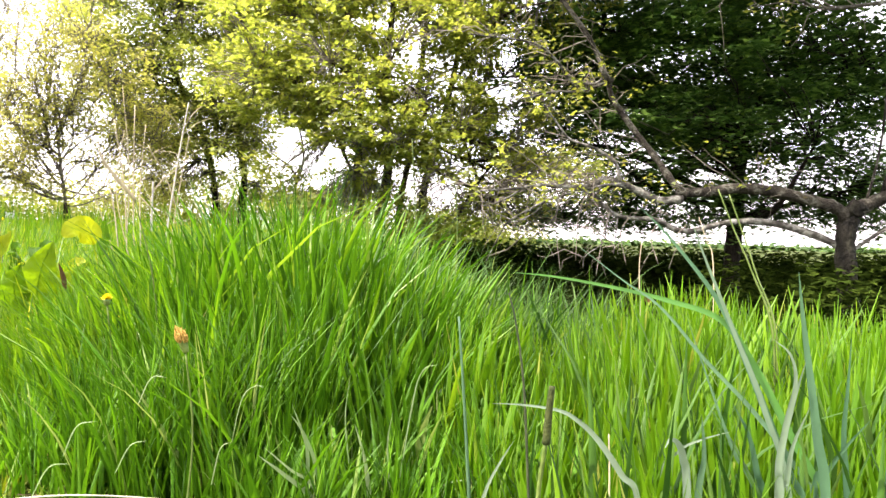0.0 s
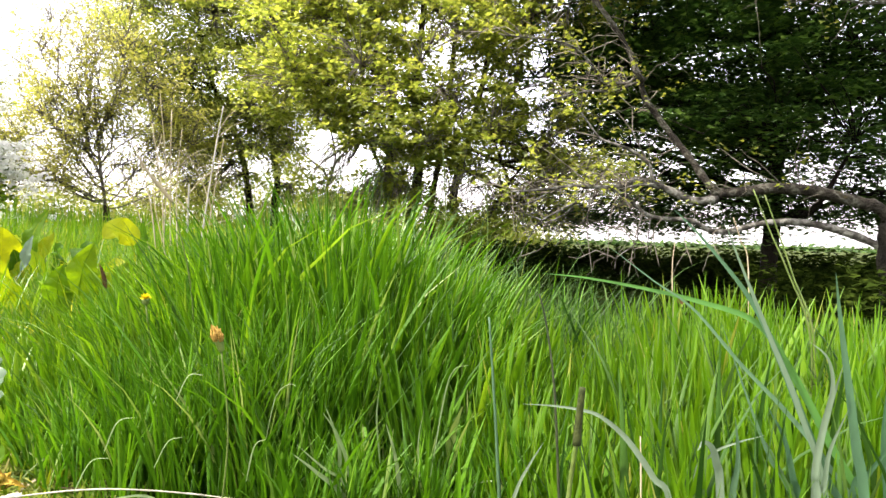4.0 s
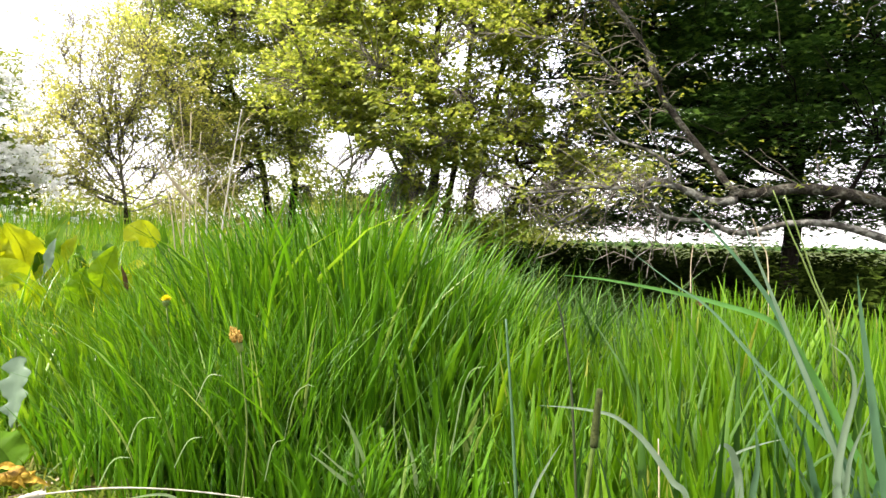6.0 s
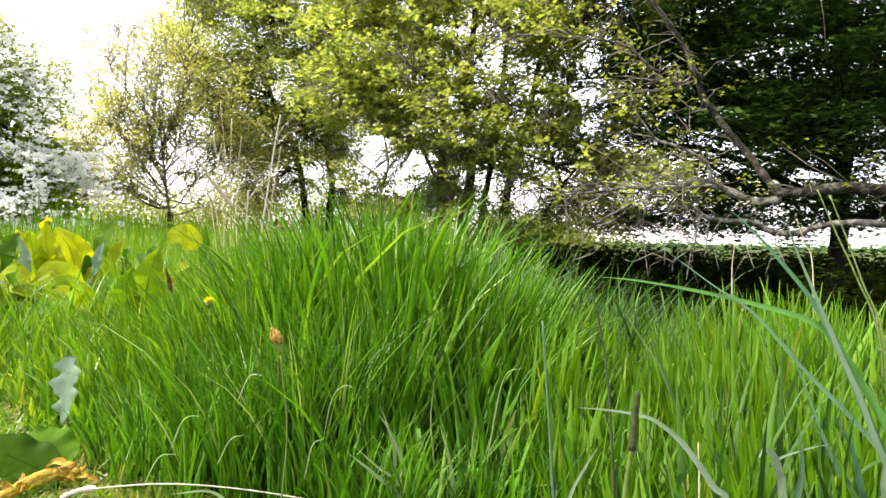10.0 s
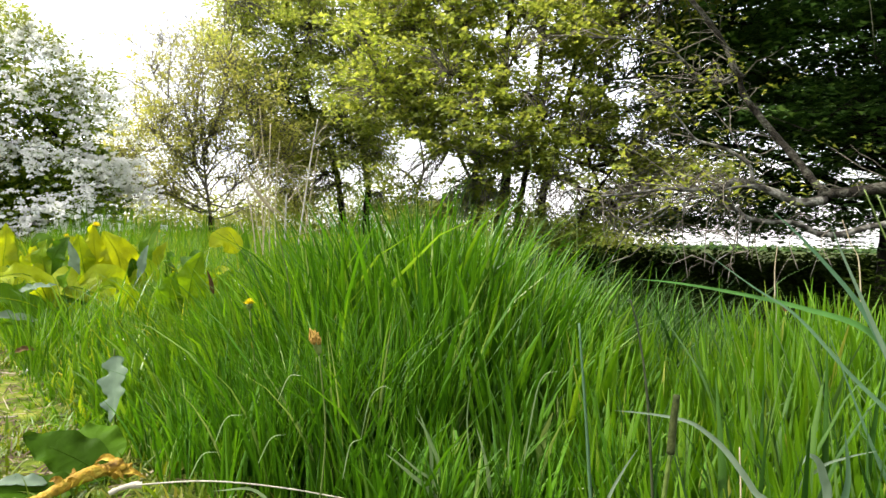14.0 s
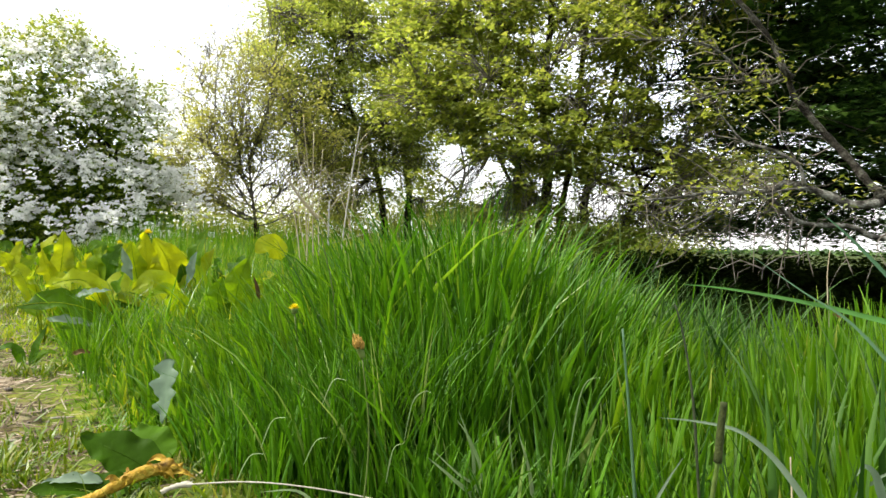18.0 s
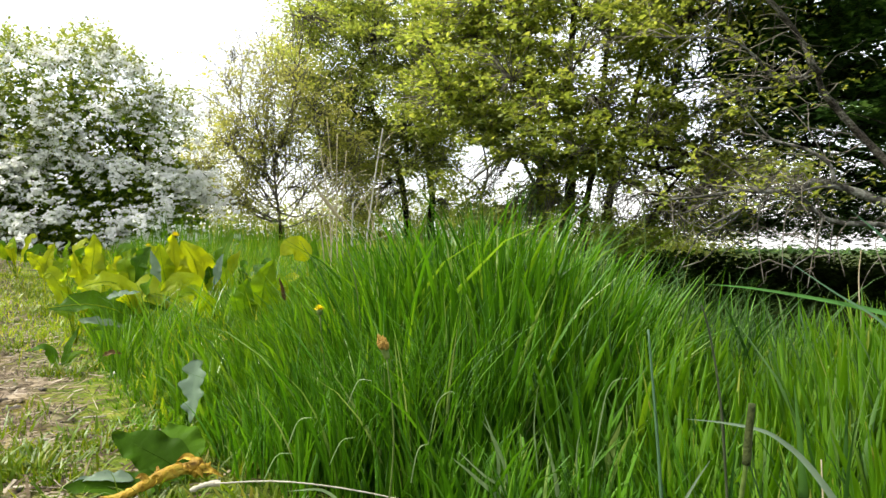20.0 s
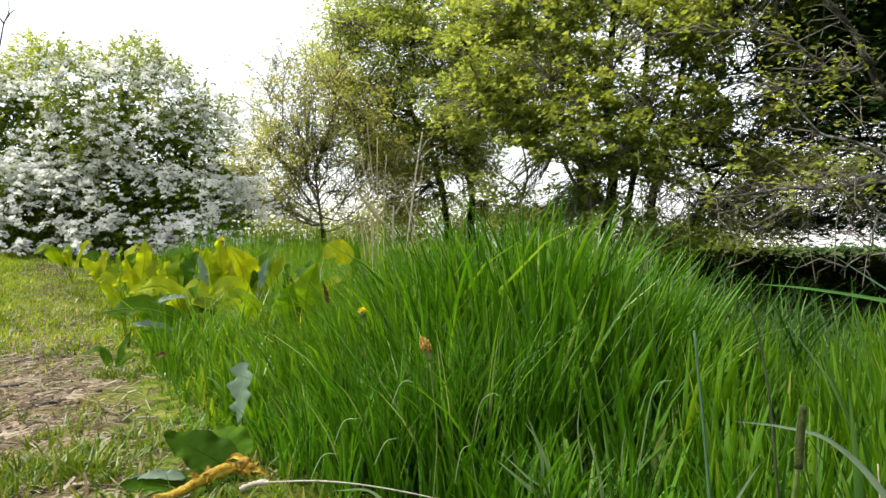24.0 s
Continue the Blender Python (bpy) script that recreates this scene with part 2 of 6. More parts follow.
def ground_material():
    """Trodden soil with litter along the path, thatch by the lawn, turf darkened for grass shade elsewhere."""
    m, nt = nodes_of("earth_and_turf")
    geo = nt.nodes.new("ShaderNodeTexCoord").outputs["Object"]
    sep = nt.nodes.new("ShaderNodeSeparateXYZ")
    nt.links.new(geo, sep.inputs[0])

    def calc(op, a, c, third=None):
        n = nt.nodes.new("ShaderNodeMath")
        n.operation = op
        for s, v in zip(n.inputs, (a, c, third)):
            if v is None:
                continue
            if isinstance(v, (int, float)):
                s.default_value = v
            else:
                nt.links.new(v, s)
        return n.outputs[0]
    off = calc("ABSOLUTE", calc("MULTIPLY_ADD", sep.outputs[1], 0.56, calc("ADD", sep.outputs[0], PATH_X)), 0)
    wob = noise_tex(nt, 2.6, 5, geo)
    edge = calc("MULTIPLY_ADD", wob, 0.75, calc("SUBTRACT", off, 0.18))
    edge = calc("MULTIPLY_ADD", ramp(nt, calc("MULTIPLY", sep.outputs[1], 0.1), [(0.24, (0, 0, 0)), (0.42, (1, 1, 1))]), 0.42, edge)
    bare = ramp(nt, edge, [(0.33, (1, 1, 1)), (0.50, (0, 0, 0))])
    speck = noise_tex(nt, 60.0, 6, geo)
    soil = ramp(nt, noise_tex(nt, 11.0, 6, geo), [(0.34, (0.075, 0.055, 0.036)), (0.48, (0.21, 0.166, 0.116)), (0.62, (0.37, 0.300, 0.222))])
    soil = mix_col(nt, 0.6, soil, ramp(nt, speck, [(0.35, (0.35, 0.33, 0.30)), (0.65, (1, 1, 1))]), "MULTIPLY")
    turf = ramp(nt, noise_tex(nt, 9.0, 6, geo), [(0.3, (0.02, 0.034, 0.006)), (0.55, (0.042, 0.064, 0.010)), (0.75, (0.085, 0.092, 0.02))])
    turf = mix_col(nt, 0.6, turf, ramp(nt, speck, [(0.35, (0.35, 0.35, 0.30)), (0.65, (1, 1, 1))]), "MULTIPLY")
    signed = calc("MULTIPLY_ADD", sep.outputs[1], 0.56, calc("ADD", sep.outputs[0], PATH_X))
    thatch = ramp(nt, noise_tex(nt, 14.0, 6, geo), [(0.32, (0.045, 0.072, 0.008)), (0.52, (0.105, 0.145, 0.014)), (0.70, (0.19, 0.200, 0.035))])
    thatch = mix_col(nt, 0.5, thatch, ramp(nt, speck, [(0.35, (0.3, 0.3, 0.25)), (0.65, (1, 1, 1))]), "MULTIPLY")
    # turf stays darker than thatch: soil, plus shade under tall grass put in colour
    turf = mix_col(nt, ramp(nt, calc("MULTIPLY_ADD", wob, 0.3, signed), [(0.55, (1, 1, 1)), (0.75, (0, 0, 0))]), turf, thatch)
    moss = ramp(nt, noise_tex(nt, 4.3, 6, geo), [(0.46, (0, 0, 0)), (0.62, (0.75, 0.75, 0.75))])
    soil = mix_col(nt, moss, soil, mix_col(nt, speck, (0.06, 0.065, 0.008), (0.23, 0.19, 0.03)))
    p = nt.nodes.new("ShaderNodeBsdfPrincipled")
    p.inputs["Roughness"].default_value = 0.95
    p.inputs["Specular IOR Level"].default_value = 0.08
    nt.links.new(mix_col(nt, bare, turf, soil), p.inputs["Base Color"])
    bp = nt.nodes.new("ShaderNodeBump")
    bp.inputs["Strength"].default_value, bp.inputs["Distance"].default_value = 0.8, 0.012
    nt.links.new(speck, bp.inputs["Height"])
    nt.links.new(bp.outputs[0], p.inputs["Normal"])
    out = nt.nodes.new("ShaderNodeOutputMaterial")
    nt.links.new(p.outputs[0], out.inputs[0])
    return m


# ---- shape helpers ----
PATH_X = 0.12        # the path's middle line: x = -0.56 y - 0.12
RNG = np.random.default_rng(7)


def sstep(a, c, v):
    t = np.clip((v - a) / (c - a), 0, 1)
    return t * t * (3 - 2 * t)


def ground_z(x, y):
    """Height of the ground: level at the path, a gentle rise ahead of it, a fall under the trees on the other side."""
    x, y = np.asarray(x, float), np.asarray(y, float)
    d = np.hypot(x, y)
    brg = np.degrees(np.arctan2(x, y))
    side = sstep(2, 26, brg)
    z = 0.38 * sstep(3.0, 9.0, d) * (1 - side) - 0.75 * sstep(2.2, 7.0, d) * side
    z = z * (1 - sstep(14, 40, d)) - 0.5 * sstep(14, 40, d)
    z = z + (1.11 + 0.03 * np.sin(brg * .9) + 0.02 * np.sin(brg * 2.3)) * np.exp(-((d - 11.7) / 0.75) ** 2) * sstep(15, 23, brg) * (1 - sstep(75, 95, brg))
    bump = 0.018 * np.sin(3.1 * x + 1.3 * y) + 0.012 * np.sin(5.3 * y - 2.2 * x + 1) + 0.008 * np.sin(11 * x + 7 * y)
    return z + bump * sstep(0.3, 2, d)


def path_off(x, y):
    return np.abs(x + 0.56 * y + PATH_X)


def at(bearing, distance, height=None):
    """A place by its bearing (degrees, clockwise from ahead), its distance and its height."""
    a = radians(bearing)
    x, y = distance * math.sin(a), distance * math.cos(a)
    return Vector((x, y, float(ground_z(x, y)) if height is None else height))


def mesh_of(name, verts, faces, material, smooth=True):
    """A mesh from arrays; faces is an array of quads or of triangles, or a list of such arrays."""
    me = bpy.data.meshes.new(name)
    verts = np.asarray(verts, np.float32).reshape(-1, 3)
    groups = [np.asarray(f, np.int32) for f in (faces if isinstance(faces, list) else [faces]) if len(f)]
    idx = np.concatenate([g.ravel() for g in groups])
    size = np.concatenate([np.full(len(g), g.shape[1], np.int32) for g in groups])
    me.vertices.add(len(verts))
    me.vertices.foreach_set("co", verts.ravel())
    me.loops.add(len(idx))
    me.loops.foreach_set("vertex_index", idx)
    me.polygons.add(len(size))
    me.polygons.foreach_set("loop_start", np.concatenate([[0], np.cumsum(size)[:-1]]).astype(np.int32))
    me.polygons.foreach_set("use_smooth", np.full(len(size), smooth))
    me.update(calc_edges=True)
    me.validate()
    me.materials.append(material)
    return me


def part(name, geo, material, parent=None, label="", smooth=True):
    ob = new(name, mesh_of(name, geo[0], geo[1], material, smooth))
    if parent is not None:
        ob.parent = parent
    if label:
        tagged(ob, label)
    return ob


def thing(name, place, label, category, group="", kind=""):
    ob = new(name)
    ob.location = place
    ob.empty_display_size = 0.05
    return tagged(ob, label, category, group, kind)


def shifted(geo, place):
    return np.asarray(geo[0]) - np.array(place), geo[1]


def joined(geos):
    vs, quads, tris, n = [], [], [], 0
    for v, f in geos:
        v = np.asarray(v, float).reshape(-1, 3)
        for g in (f if isinstance(f, list) else [f]):
            g = np.asarray(g)
            if len(g):
                (quads if g.shape[1] == 4 else tris).append(g + n)
        vs.append(v)
        n += len(v)
    out = [np.concatenate(q) for q in (quads, tris) if q]
    return np.concatenate(vs), out


def curve_through(points, per=5):
    """Points on a smooth line through the given ones."""
    p = np.array([tuple(q) for q in points], float)
    if len(p) < 3:
        t = np.linspace(0, 1, per + 1)[:, None]
        return p[0] * (1 - t) + p[-1] * t
    e = np.vstack([2 * p[0] - p[1], p, 2 * p[-1] - p[-2]])
    out = []
    for i in range(1, len(e) - 2):
        for t in np.linspace(0, 1, per, endpoint=False):
            a, c, d, g = e[i - 1], e[i], e[i + 1], e[i + 2]
            out.append(0.5 * (2 * c + (d - a) * t + (2 * a - 5 * c + 4 * d - g) * t ** 2 + (3 * c - a - 3 * d + g) * t ** 3))
    out.append(p[-1])
    return np.array(out)


def tube(points, r0, r1, sides=8, per=5, knobs=0.0, seed=0, power=1.0):
    """A tapering limb along a line, with swellings."""
    c = curve_through(points, per)
    n = len(c)
    tan = np.gradient(c, axis=0)
    tan /= np.linalg.norm(tan, axis=1)[:, None] + 1e-9
    ref = np.where(np.abs(tan[:, 2:3]) > 0.9, np.array([[1.0, 0, 0]]), np.array([[0, 0, 1.0]]))
    u = np.cross(tan, ref)
    u /= np.linalg.norm(u, axis=1)[:, None] + 1e-9
    w = np.cross(tan, u)
    rad = r0 + (r1 - r0) * np.linspace(0, 1, n) ** power
    rg = np.random.default_rng(seed)
    rad = rad * (1 + knobs * rg.normal(0, 1, n).clip(-1.5, 2))
    ang = np.linspace(0, 2 * np.pi, sides, endpoint=False)
    lump = 1 + knobs * 0.8 * rg.normal(0, 1, (n, sides)).clip(-1.5, 1.5)
    ring = c[:, None] + (rad[:, None] * lump)[:, :, None] * (np.cos(ang)[None, :, None] * u[:, None] + np.sin(ang)[None, :, None] * w[:, None])
    v = ring.reshape(-1, 3)
    i, j = np.meshgrid(np.arange(n - 1), np.arange(sides), indexing="ij")
    k = (j + 1) % sides
    q = np.stack([i * sides + j, i * sides + k, (i + 1) * sides + k, (i + 1) * sides + j], -1).reshape(-1, 4)
    v = np.vstack([v, c[0], c[-1]])
    a = np.arange(sides)
    caps = np.vstack([np.stack([np.full(sides, len(v) - 2), (a + 1) % sides, a], 1),
                      np.stack([np.full(sides, len(v) - 1), (n - 1) * sides + a, (n - 1) * sides + (a + 1) % sides], 1)])
    return v, [q, caps]


def ribbon(points, width, face=(0, -1, 0), per=6, fold=0.18, blunt=0.35):
    """A grass blade or strap leaf along a line, folded along its middle, with a tapering tip."""
    c = curve_through(points, per)
    n = len(c)
    tan = np.gradient(c, axis=0)
    tan /= np.linalg.norm(tan, axis=1)[:, None] + 1e-9
    side = np.cross(tan, np.array(face, float))
    side /= np.linalg.norm(side, axis=1)[:, None] + 1e-9
    nor = np.cross(side, tan)
    s = np.linspace(0, 1, n)
    w = width * 0.5 * np.minimum(1, 0.55 + s * 2.2) * np.clip((1 - s) / (1 - blunt), 0, 1) ** 0.75
    w = np.maximum(w, width * 0.02)
    v = np.stack([c - side * w[:, None], c - nor * (w * fold * 2)[:, None], c + side * w[:, None]], 1).reshape(-1, 3)
    i = np.arange(n - 1) * 3
    q = np.vstack([np.stack([i, i + 1, i + 4, i + 3], 1), np.stack([i + 1, i + 2, i + 5, i + 4], 1)])
    return v, q


def blades(x, y, length, width, lean, heading, curl, seg=5, z=None, fold=True):
    """Many grass blades at once: root, length, width, first lean and later curl in radians, heading."""
    n = len(x)
    z = ground_z(x, y) - 0.01 if z is None else z
    s = np.linspace(0, 1, seg + 1)
    ang = lean[:, None] + curl[:, None] * s[None] ** 1.7
    step = length[:, None] / seg
    dx = np.concatenate([np.zeros((n, 1)), np.cumsum(np.sin(ang[:, :-1]) * step, 1)], 1)
    dz = np.concatenate([np.zeros((n, 1)), np.cumsum(np.cos(ang[:, :-1]) * step, 1)], 1)
    hx, hy = np.cos(heading), np.sin(heading)
    c = np.stack([x[:, None] + dx * hx[:, None], y[:, None] + dx * hy[:, None], z[:, None] + dz], -1)
    tw = heading + np.pi / 2 + RNG.normal(0, 0.5, n)
    side = np.stack([np.cos(tw), np.sin(tw), np.zeros(n)], -1)
    w = 0.5 * width[:, None] * (np.minimum(1, 0.28 + 1.5 * s) * np.clip((1 - s) / 0.62, 0.03, 1) ** 0.8)[None]
    left = c - side[:, None] * w[..., None]
    right = c + side[:, None] * w[..., None]
    if fold:
        mid = c + np.stack([-side[:, 1], side[:, 0], side[:, 2]], -1)[:, None] * (w * 0.45)[..., None]
        v = np.stack([left, mid, right], 2)
        k = 3
    else:
        v = np.stack([left, right], 2)
        k = 2
    base = (np.arange(n) * (seg + 1) * k)[:, None, None]
    rows = (np.arange(seg) * k)[None, :, None]
    cols = np.arange(k - 1)[None, None]
    a = (base + rows + cols).ravel()
    return v.reshape(-1, 3), np.stack([a, a + 1, a + k + 1, a + k], 1)


def turns(n, up=0.5, rng=RNG):
    """n leaf axes (right, tip, normal): normals lean to the zenith by 'up'."""
    nor = rng.normal(0, 1, (n, 3))
    nor /= np.linalg.norm(nor, axis=1)[:, None]
    nor[:, 2] = np.abs(nor[:, 2])
    nor = nor * (1 - up) + np.array([0, 0, up])
    nor /= np.linalg.norm(nor, axis=1)[:, None]
    tip = rng.normal(0, 1, (n, 3))
    tip[:, 2] -= 0.5
    tip -= nor * (tip * nor).sum(1)[:, None]
    tip /= np.linalg.norm(tip, axis=1)[:, None] + 1e-9
    return np.stack([np.cross(tip, nor), tip, nor], 1)


OVAL = np.array([(0, 0, 0), (-0.30, 0.42, 0.07), (0, 1, -0.10), (0.30, 0.42, 0.07)])
MAPLE = np.array([(0, 0, 0), (-0.52, 0.30, 0.06), (-0.22, 0.48, 0.0), (0, 1, -0.14), (0.22, 0.48, 0.0), (0.52, 0.30, 0.06)])
PETALS = np.array([(-0.5, 0, 0.1), (0, -0.5, 0.0), (0.5, 0, 0.1), (0, 0.5, 0.0)])


def scatter(shape, places, size, axes):
    """Copies of a small shape as one mesh: quads, or six-sided leaves as two quads."""
    n, k = len(places), len(shape)
    v = np.einsum("ki,nij->nkj", shape, axes) * size[:, None, None] + places[:, None]
    a = np.arange(n)[:, None] * k
    if k == 4:
        f = a + np.array([[0, 1, 2, 3]])
    else:
        f = np.concatenate([a + np.array([[0, 1, 2, 3]]), a + np.array([[0, 3, 4, 5]])])
    return v.reshape(-1, 3), f


def in_lobes(lobes, n, rng, hollow=0.333):
    """n places in a crown of lobes: (bearing, distance, height, half width, half depth, half height, weight)."""
    wts = np.array([l[6] for l in lobes], float)
    pick = rng.choice(len(lobes), n, p=wts / wts.sum())
    d = rng.normal(0, 1, (n, 3))
    d /= np.linalg.norm(d, axis=1)[:, None]
    r = rng.uniform(0, 1, n) ** hollow
    out = np.empty((n, 3))
    for i, l in enumerate(lobes):
        m = pick == i
        a = radians(l[0])
        u, w = np.array([math.cos(a), -math.sin(a), 0]), np.array([math.sin(a), math.cos(a), 0])
        p = d[m] * r[m][:, None]
        out[m] = np.array(at(l[0], l[1], l[2])) + p[:, :1] * l[3] * u + p[:, 1:2] * l[4] * w + p[:, 2:] * l[5] * np.array([0, 0, 1])
    return out, pick


def foliage(centres, per, spread, flat, shape, size, up, rng):
    """Leaves in clumps round the centres."""
    n = len(centres) * per
    c = np.repeat(centres, per, 0)
    off = rng.normal(0, 1, (n, 3)) * spread
    off[:, 2] *= flat
    sz = size * rng.uniform(0.6, 1.25, n)
    return scatter(shape, c + off, sz, turns(n, up, rng))


def twiggery(starts, ends, r, rng, sag=0.1):
    """Thin three-sided twigs from starts to ends, each bent."""
    geos = []
    for a, c in zip(starts, ends):
        ln = np.linalg.norm(c - a)
        m1 = a * 0.62 + c * 0.38 + rng.normal(0, 0.07, 3) * ln + np.array([0, 0, sag * ln])
        m2 = a * 0.28 + c * 0.72 + rng.normal(0, 0.07, 3) * ln + np.array([0, 0, sag * 0.6 * ln])
        geos.append(tube([a, m1, m2, c], r, r * 0.3, 3, 1))
    return joined(geos)


def tree(name, base, label, trunks, lobes, clumps, per, spread, flat, shape, size, up, leaf, bark, seed, limb_r=0.06, limbs=10, twig_r=0.010, twig_mat=None, category="tree", twigs=None, hollow=0.2, bough=7, layer=(0.22, 0.07), gaps=()):
    """A tree: tapered trunks, limbs that reach into the crown's lobes, twigs and a crown of single leaves in clumps."""
    rng = np.random.default_rng(seed)
    root = thing(name, base, label, category)
    tops = []
    for pts, r0, r1 in trunks:
        part("trunk", shifted(tube(pts, r0, r1, 10, 5, 0.05, seed, 0.6), base), bark, root)
        tops.append(curve_through(pts, 6))
    spine = np.concatenate(tops)
    # clumps sit together on flat boughs, with gaps between the boughs
    cen, pick = in_lobes(lobes, clumps // bough, rng, hollow)
    cen = np.repeat(cen, bough, 0) + rng.normal(0, 1, (len(cen) * bough, 3)) * np.array([layer[0], layer[0], layer[1]])
    brg, slope = np.degrees(np.arctan2(cen[:, 0], cen[:, 1])), (cen[:, 2] - EYE) / np.hypot(cen[:, 0], cen[:, 1])
    for gb, gs, wb, ws, share in gaps:
        cen_in = ((brg - gb) / wb) ** 2 + ((slope - gs) / ws) ** 2 + 0.35 * np.sin(9 * cen[:, 0] + 7 * cen[:, 2]) < 1
        cen_in &= rng.uniform(0, 1, len(cen)) < share
        cen, brg, slope = cen[~cen_in], brg[~cen_in], slope[~cen_in]
    hubs = []
    high = [l for l in lobes if l[2] > 1.25]
    for i in range(limbs):
        l = high[i % len(high)]
        goal = np.array(at(l[0], l[1], l[2])) + rng.normal(0, 0.35, 3) * np.array([l[3], l[3], l[5]])
        below = spine[(spine[:, 2] < goal[2] + 0.2) & (spine[:, 2] > goal[2] * 0.45)]
        near = below if len(below) else spine[:1]
        s = near[np.argmin(np.linalg.norm((near - goal) * np.array([1, 1, 0.8]), axis=1) + rng.uniform(0, 1.1, len(near)))]
        mid = s * 0.5 + goal * 0.5 + rng.normal(0, 0.12, 3) * np.linalg.norm(goal - s)
        if any(((math.degrees(math.atan2(q[0], q[1])) - gb) / wb) ** 2 + (((q[2] - EYE) / math.hypot(q[0], q[1]) - gs) / ws) ** 2 < 1.6 for gb, gs, wb, ws, share in gaps for q in (mid, goal, s * .25 + mid * .75) if share > .7):
            continue
        pts = [s, mid, goal]
        part("limb", shifted(tube(pts, limb_r * rng.uniform(0.7, 1.2), limb_r * 0.25, 6, 5, 0.06, seed + i), base), bark, root)
        hubs.append(curve_through(pts, 6)[3:])
    hubs = np.concatenate(hubs + [spine[len(spine) // 2:]])
    sel = rng.choice(len(cen), min(len(cen), twigs or len(cen)), replace=False)
    near = np.array([hubs[np.argmin(np.linalg.norm(hubs - c, axis=1))] for c in cen[sel]])
    tagged(part("branchwork", shifted(twiggery(near, cen[sel], twig_r, rng), base), twig_mat or bark, root), kind="stuff")
    # the high crown overhead has fewer, larger leaves
    low = (cen[:, 2] - EYE) / np.hypot(cen[:, 0], cen[:, 1]) < 0.39
    geo = joined([foliage(cen[low], per, spread, flat, shape, size, up, rng), foliage(cen[~low], max(1, per // 4), spread, flat, OVAL, size * (2.0 if shape is OVAL else 2.7), up, rng)])
    tagged(part("crown", shifted(geo, base), leaf, root, smooth=False), kind="stuff")
    return root


# ---- ground ----
def build_ground():
    radii = np.concatenate([[0.0], np.geomspace(0.12, 3000, 150)])
    angs = np.linspace(0, 2 * np.pi, 240, endpoint=False)
    r, a = np.meshgrid(radii[1:], angs, indexing="ij")
    x, y = r * np.sin(a), r * np.cos(a)
    v = np.vstack([[0, 0, float(ground_z(0, 0))], np.stack([x, y, ground_z(x, y)], -1).reshape(-1, 3)])
    m = len(angs)
    i, j = np.meshgrid(np.arange(len(radii) - 2), np.arange(m), indexing="ij")
    k = (j + 1) % m
    q = np.stack([1 + i * m + j, 1 + (i + 1) * m + j, 1 + (i + 1) * m + k, 1 + i * m + k], -1).reshape(-1, 4)
    b0 = np.arange(m)
    t = np.stack([np.zeros(m, int), 1 + b0, 1 + (b0 + 1) % m], 1)
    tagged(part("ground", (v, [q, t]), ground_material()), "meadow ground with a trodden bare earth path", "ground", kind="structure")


build_ground()


# ---- grass ----
# height of the tall grass's tips by bearing
CREST_B = np.array([-40, -18, -14, -9, -4, 0, 3, 8, 13, 18, 22, 26, 29, 32, 35, 38, 42, 46, 52, 60, 90])
CREST_Z = np.array([.12, .16, .21, .30, .42, .48, .52, .53, .49, .40, .33, .28, .255, .30, .36, .38, .38, .37, .36, .35, .33])


def wedge(n, b0, b1, d0, d1, power=1.0):
    """n places between two bearings and two distances."""
    bb = np.radians(RNG.uniform(b0, b1, n))
    d = d0 + (d1 - d0) * RNG.uniform(0, 1, n) ** power
    return d * np.sin(bb), d * np.cos(bb), np.degrees(bb), d


def tufted(x, y, share=0.55, cell=0.09):
    """Draws part of the places together into tufts."""
    cx, cy = np.round(x / cell) * cell, np.round(y / cell) * cell
    h = np.sin(cx * 127.1 + cy * 311.7) * 43758.5
    g = np.sin(cx * 269.5 + cy * 183.3) * 28001.8
    tx, ty = cx + (h - np.floor(h) - 0.5) * cell, cy + (g - np.floor(g) - 0.5) * cell
    k = np.where(RNG.uniform(0, 1, len(x)) < share, RNG.uniform(0.5, 0.95, len(x)), 0)
    return x + (tx - x) * k, y + (ty - y) * k


def grass(name, label, x, y, height, width, lean, curl, mat, seg=5, fold=True, away=None):
    n = len(x)
    head = RNG.uniform(0, 2 * np.pi, n)
    if away is not None:
        out = np.arctan2(y - away[1], x - away[0])
        head = np.where(RNG.uniform(0, 1, n) < 0.6, out + RNG.normal(0, 0.8, n), head)
    ln = np.minimum(np.abs(RNG.normal(0, 1, n)), 2.2) * lean + 0.03
    cu = np.minimum(np.abs(RNG.normal(0, 1, n)), 2.2) * curl
    length = height / np.maximum(0.6, np.cos(ln + cu * 0.35))
    geo = blades(x, y, length, width, ln, head, cu, seg, fold=fold)
    return tagged(part(name, geo, mat), label, "grass", kind="stuff")


